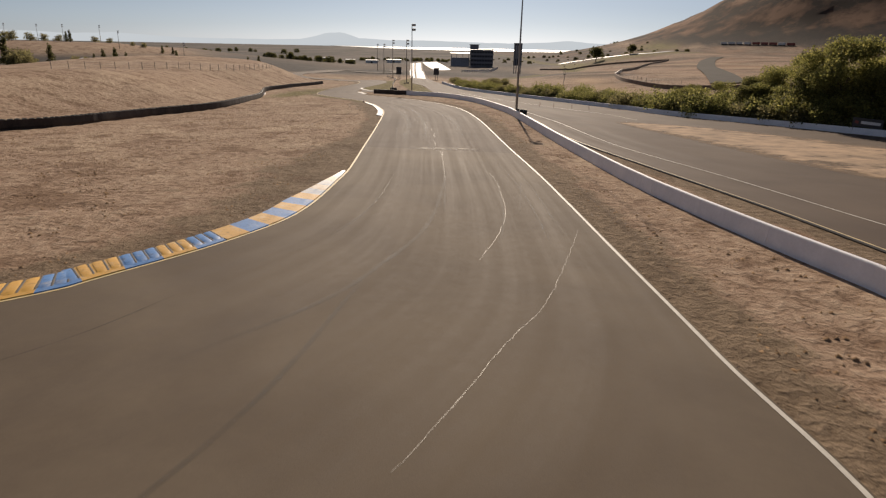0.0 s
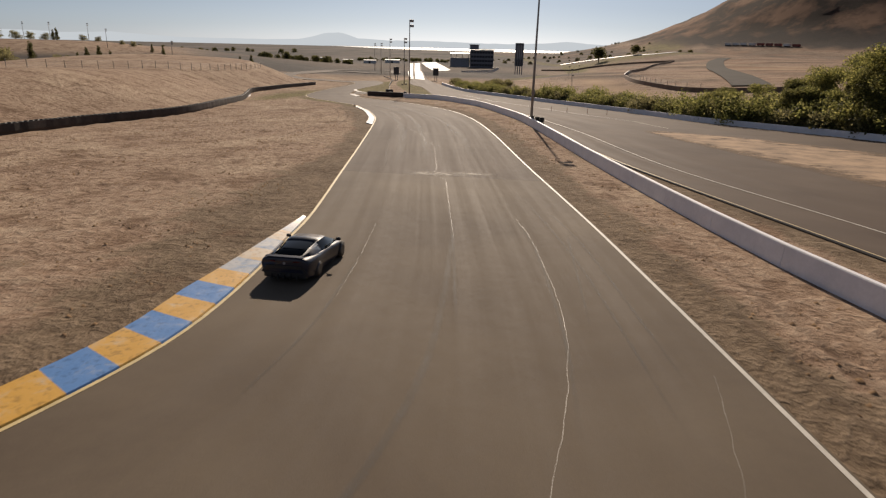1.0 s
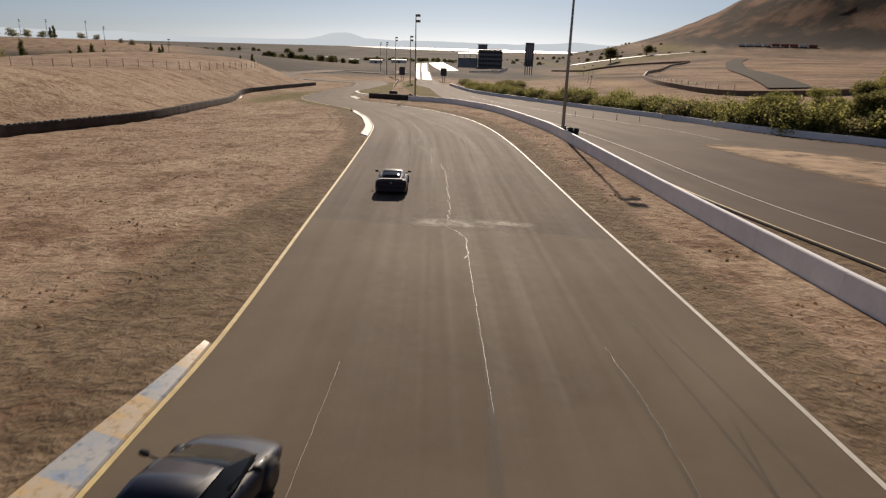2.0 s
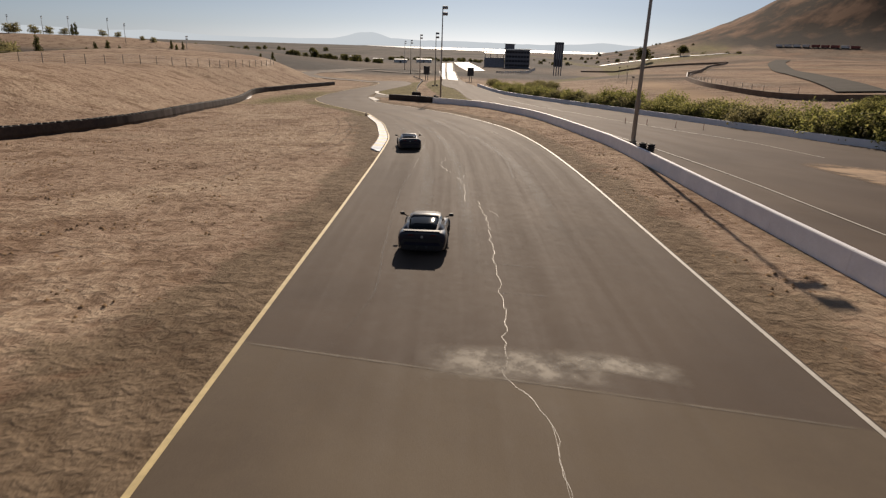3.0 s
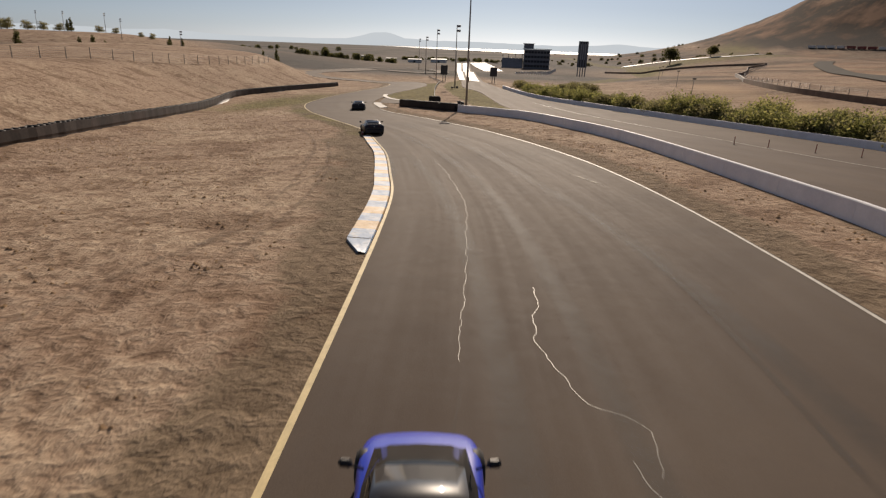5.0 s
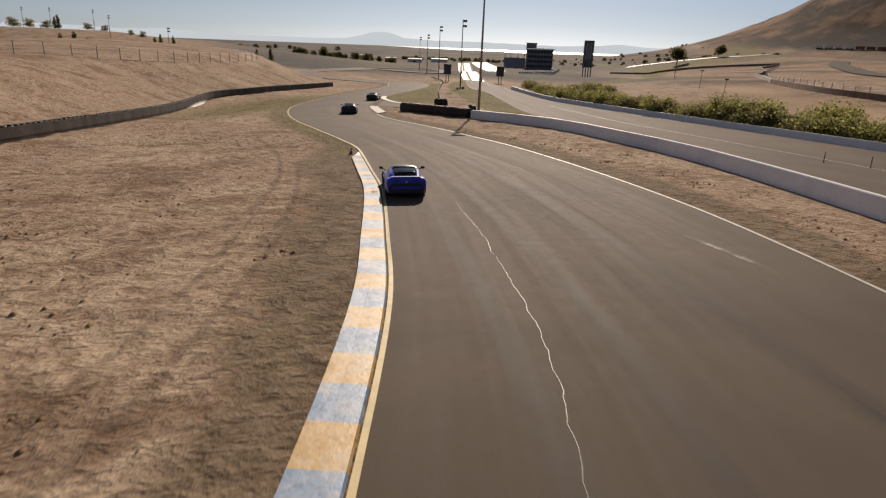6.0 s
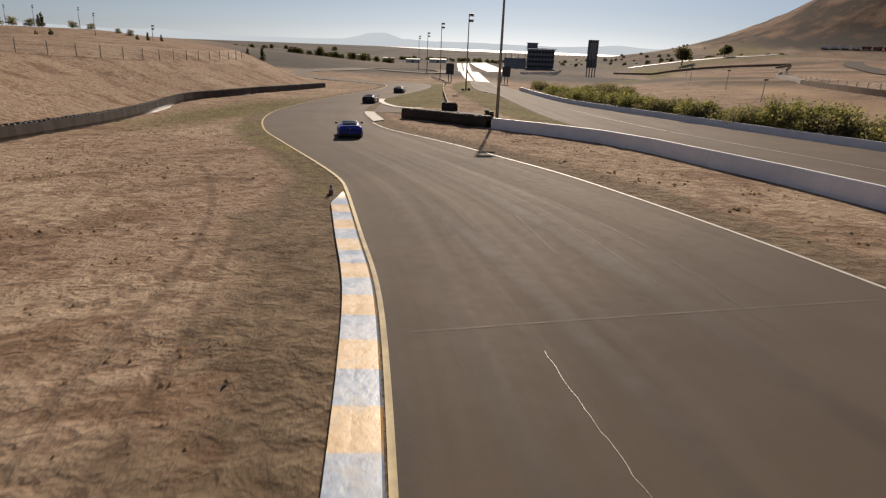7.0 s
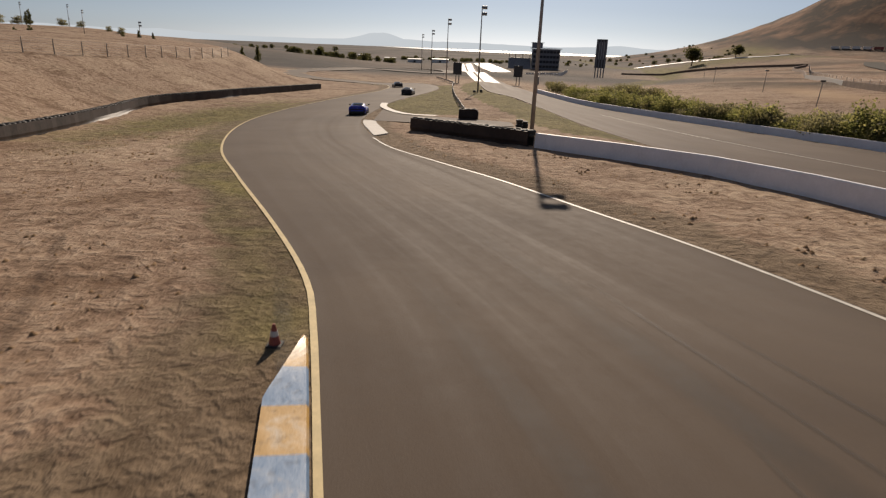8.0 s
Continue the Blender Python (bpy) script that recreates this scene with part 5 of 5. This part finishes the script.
notice_board((-3.6, 322), 2.7, 3.4, 2.5)


def parked_car(at, turn, colour):
    top = empty("parked_car", (*at, zed(*at)), turn)
    bm = bmesh.new()
    box(bm, (1.8, 4.4, 0.7), (0, 0, 0.65), None, 0.12)
    part("body", bm, colour, top)
    bm = bmesh.new()
    box(bm, (1.6, 2.3, 0.6), (0, -0.2, 1.25), None, 0.2)
    part("cabin", bm, TINT, top)
    for x in (-0.8, 0.8):
        for y in (-1.4, 1.4):
            bm = bmesh.new()
            rod(bm, (x - 0.1, y, 0.32), (x + 0.1, y, 0.32), 0.32, 0.32, 12)
            part("wheel", bm, RUBBER, top)
    return tagged(top, "pale parked car beside the grandstand", "car", "parked cars by the stand")


for k in range(14):
    parked_car((19 + 2.6 * k, 640 + 3.2 * k + rng.uniform(-2, 2)), rng.uniform(-20, 20), OFF_WHITE)


def trailer(at, turn, colour, label):
    top = empty("trailer", (*at, zed(*at)), turn)
    bm = bmesh.new()
    box(bm, (9.5, 2.6, 2.8), (0, 0, 2.2), None, 0.1)
    part("box", bm, colour, top)
    bm = bmesh.new()
    box(bm, (9, 2.2, 0.4), (0, 0, 0.7))
    part("chassis", bm, DARK, top)
    for x in (-3.4, 3.4):
        bm = bmesh.new()
        rod(bm, (x, -1.2, 0.4), (x, 1.2, 0.4), 0.45, 0.45, 10)
        part("axle", bm, RUBBER, top)
    return tagged(top, label, "trailer", "trailers below the hill")


for k in range(9):
    f = k / 8
    trailer((402 + 50 * f, 930 - 86 * f), -60 + rng.uniform(-6, 6), RED if k in (4, 5, 6, 8) else OFF_WHITE, "red box trailer parked below the hill" if k in (4, 5, 6, 8) else "white box trailer parked below the hill")
for x, y, w, d, h in ((-122, 840, 12, 8, 4), (-96, 860, 16, 9, 4), (-70, 905, 20, 10, 4), (-146, 800, 7, 6, 5), (-140, 372, 5, 4, 3.5), (-205, 372, 9, 5, 4)):
    top = empty("shed", (x, y, zed(x, y)))
    bm = bmesh.new()
    box(bm, (w, d, h), (0, 0, h / 2 - 0.2))
    part("wall_block", bm, OFF_WHITE if w > 12 else BUILDING, top)
    bm = bmesh.new()
    box(bm, (w + 0.8, d + 0.8, 0.35), (0, 0, h), Matrix.Rotation(radians(4), 4, "X"))
    part("roof", bm, PALE, top)
    bm = bmesh.new()
    box(bm, (2.4, 0.12, 2.6), (0, -d / 2 - 0.03, 1.2))
    part("door", bm, DARK, top)
    tagged(top, "low shed with a pale metal roof on the plain", "shed")


# ---- barriers, fences and posts on the slopes ----
def plank_barrier(name, line, tall, material, label):
    top = empty(name, (*line[0], zed(*line[0])))
    inv = Vector(top.location)
    vs, fs = [], []
    for i, p in enumerate(line):
        n2 = normals(line)[i] * 0.3
        z = zed(*p)
        vs += [Vector((p[0] + n2[0] * s, p[1] + n2[1] * s, z + h)) - inv for s, h in ((-1, -0.3), (-0.8, tall), (0.8, tall), (1, -0.3))]
        if i:
            k = 4 * i
            fs += [(k - 4 + j, k + j, k + j + 1, k - 3 + j) for j in range(3)]
    mesh_object("barrier_face", vs, fs, material, top)
    return tagged(top, label, "barrier")


plank_barrier("curved_barrier", spline(((193, 556), (165, 512), (130, 425), (101, 362)), 3.0), 1.3, PLANK, "brown barrier along the upper track")
plank_barrier("curved_barrier", spline(((101, 362), (88, 322), (80, 298)), 2.0), 1.3, KERB_WHITE, "pale concrete barrier round the bend")
plank_barrier("curved_barrier", spline(((80, 298), (70.5, 252), (68.7, 218), (72, 197), (84, 186), (100, 182)), 2.0), 1.3, PLANK, "brown tyre barrier round the upper bend")
plank_barrier("dirt_bank_barrier", spline(((104, 690), (150, 650), (186, 575), (196, 560)), 4.0), 1.5, PLANK, "dark low barrier across the dirt slope")


def wire_fence(name, line, tall, gap, label):
    top = empty(name, (*line[0], zed(*line[0])))
    inv = Vector(top.location)
    s = np.concatenate([[0], np.cumsum(np.linalg.norm(np.diff(line, axis=0), axis=1))])
    pts = [(np.interp(q, s, line[:, 0]), np.interp(q, s, line[:, 1])) for q in np.arange(0, s[-1], gap)]
    pts = [Vector((x, y, zed(x, y))) - inv for x, y in pts]
    for p in pts:
        bm = bmesh.new()
        rod(bm, p + Vector((0, 0, -0.2)), p + Vector((0, 0, tall)), 0.07, 0.06, 6)
        part("post", bm, POLE, top)
    for h in (0.25, 0.6, 0.95, 1.3, 1.65, 2.0):
        if h <= tall:
            bm = bmesh.new()
            strand(bm, [q + Vector((0, 0, h)) for q in pts], 0.014)
            part("wire", bm, POLE, top)
    return tagged(top, label, "fence")


wire_fence("wire_fence", spline(((-92, 150), (-84, 180), (-76.6, 204.6), (-74.7, 213), (-72.8, 223.6), (-71.8, 239.8), (-71.2, 258), (-72.5, 272))), 2.0, 5.0, "wire fence on wooden posts across the dry slope")
wire_fence("upper_fence", spline(((190, 545), (128, 415), (100, 350), (84, 305), (74, 252), (72.5, 218), (77, 200)), 2.0), 2.0, 6.0, "thin wire fence inside the upper bend")
rail = spline(((20, 560), (36, 600), (48, 650), (62, 730)), 2.0)
top = empty("white_railing", (*rail[0], zed(*rail[0])))
for p in rail[::3]:
    bm = bmesh.new()
    rod(bm, (p[0] - rail[0][0], p[1] - rail[0][1], zed(*p) - top.location.z - 0.2), (p[0] - rail[0][0], p[1] - rail[0][1], zed(*p) - top.location.z + 2.6), 0.3, 0.3, 6)
    part("post", bm, OFF_WHITE, top)
tagged(top, "row of white railing posts up the bank", "railing")
for x, y, t, lean in ((45.5, 241, 4.4, 4), (54, 284, 5.0, 2), (67, 356, 5.0, 2), (88, 430, 5.0, 0)):
    top = empty("utility_post", (x, y, zed(x, y)))
    bm = bmesh.new()
    rod(bm, (0, 0, -0.3), (lean * 0.07, 0, t), 0.09, 0.07, 8)
    part("pole", bm, POLE, top)
    bm = bmesh.new()
    box(bm, (0.9, 0.25, 0.3), (lean * 0.07, 0, t), None, 0.04)
    part("lamp_head", bm, DARK, top)
    tagged(top, "leaning wooden post with a lamp on the dirt slope", "post", "posts on the dirt slope")
mast = light_pole((-316, 505), 12.5)
for x, y in ((-338, 500), (-292, 498), (-268, 506), (-236, 470), (-150, 372)):
    copy_thing(mast, pose(x, y, zed(x, y)))
for ob in [o for o in scene.collection.objects if o.name.startswith("light_pole") and o.location.x < -140]:
    tagged(ob, "thin floodlight mast beyond the dry field", "light pole", "masts beyond the field")


# ---- advertising banner behind the far barrier: plain shapes only ----
top = empty("banner", (63.6, 93.2, zed(63.6, 93.2) + 0.25), -66)
bm = bmesh.new()
box(bm, (4.6, 0.08, 1.3), (0, 0, 1.5), None, 0.01)
part("panel", bm, DARK, top)
bm = bmesh.new()
box(bm, (2.9, 0.02, 0.42), (0.5, -0.06, 1.5), None, 0.005)
part("white_bar", bm, OFF_WHITE, top, "plain white bar")
bm = bmesh.new()
box(bm, (0.6, 0.02, 0.42), (-1.6, -0.06, 1.5), Matrix.Rotation(radians(20), 4, "Y"), 0.005)
part("red_mark", bm, RED, top, "plain red mark")
for x in (-2.1, 2.1):
    bm = bmesh.new()
    rod(bm, (x, 0.08, -0.6), (x, 0.08, 2.1), 0.06, 0.06, 6)
    part("post", bm, POLE, top)
tagged(top, "dark banner with a pale stripe behind the barrier", "banner")


# ---- everything that moves ----
CAR_ROWS = {
    "lead": ((-1.0, -44, -8), (0.0, -16.4, 9.6), (0.4, -10.15, 20.0), (0.6, -8.5, 25.4), (0.8, -6.95, 31.0), (1.0, -5.95, 36.5), (1.2, -5.1, 42.5), (1.4, -4.5, 48.6), (1.6, -4.15, 55.1), (2.3, -4.8, 76.5), (3.0, -7.1, 98.9), (3.5, -10.4, 115.1), (4.0, -14.9, 132.5), (4.5, -19.9, 150.2), (5.2, -25.2, 174), (6.0, -27.4, 199.5), (6.5, -27.6, 214.5), (7.0, -27.2, 231), (7.5, -28.5, 248.5), (8.0, -32.6, 265.5), (8.5, -40, 280)),
    "mid": ((-1.0, -68, -40), (0.0, -46, -19), (1.0, -21, 8), (1.6, -8.6, 24.5), (2.2, -4.7, 43.8), (2.8, -3.8, 63.4), (3.0, -3.7, 69.7), (3.5, -4.4, 85.4), (4.0, -6.55, 101.7), (4.5, -10.7, 117.8), (5.2, -18.0, 142.5), (6.0, -24.9, 170.4), (6.5, -27.0, 186), (7.0, -27.6, 201.4), (7.5, -27.4, 217.5), (8.0, -26.9, 233.7), (8.5, -28, 250)),
    "last": ((-1.0, -122, -86), (0.0, -94, -61), (1.5, -52, -22), (2.8, -17.5, 11), (3.3, -8.0, 26.5), (4.0, -4.8, 49.5), (4.7, -5.2, 72.5), (5.3, -7.2, 93), (5.8, -10.05, 114.2), (6.0, -11.4, 121.2), (6.5, -16.0, 139.1), (7.0, -20.8, 157), (7.5, -24.6, 174.5), (8.0, -27.0, 192), (8.5, -28, 209)),
}


def drive(car, rows):
    """Rows of seconds and the rear axle's place; the car looks along its way and sits on the land."""
    ts = np.array([r[0] for r in rows])
    tt = np.arange(0, 8.001, 0.1)
    P = []
    for i in (1, 2):
        v = np.array([r[i] for r in rows])
        m = np.gradient(v, ts)
        k = np.clip(np.searchsorted(ts, tt, side="right") - 1, 0, len(ts) - 2)
        h = ts[k + 1] - ts[k]
        u = (tt - ts[k]) / h
        P.append((2 * u ** 3 - 3 * u ** 2 + 1) * v[k] + (u ** 3 - 2 * u ** 2 + u) * h * m[k] + (-2 * u ** 3 + 3 * u ** 2) * v[k + 1] + (u ** 3 - u ** 2) * h * m[k + 1])
    P = np.array(P).T
    d = np.gradient(P, axis=0)
    d = np.array([np.convolve(np.pad(d[:, i], 3, "edge"), np.ones(7) / 7, "valid") for i in range(2)]).T
    d /= np.linalg.norm(d, axis=1)[:, None]
    out = []
    for t, p, w in zip(tt, P, d):
        c = p + w * 2.2
        za, zb = zed(*(c - w * 1.3)), zed(*(c + w * 1.3))
        side = np.array([w[1], -w[0]])
        roll = math.degrees(math.atan2(zed(*(c - side * 0.8)) - zed(*(c + side * 0.8)), 1.6))
        yaw = math.degrees(math.atan2(-w[0], w[1]))
        out.append((float(t), pose(c[0], c[1], (za + zb) / 2 + 0.025, 0, 0, yaw) @ pose(0, 0, 0, math.degrees(math.atan2(zb - za, 2.6)), roll, 0)))
    walk(car, out)


def motions():
    drive(car_lead, CAR_ROWS["lead"])
    drive(car_mid, CAR_ROWS["mid"])
    drive(car_last, CAR_ROWS["last"])


motions()
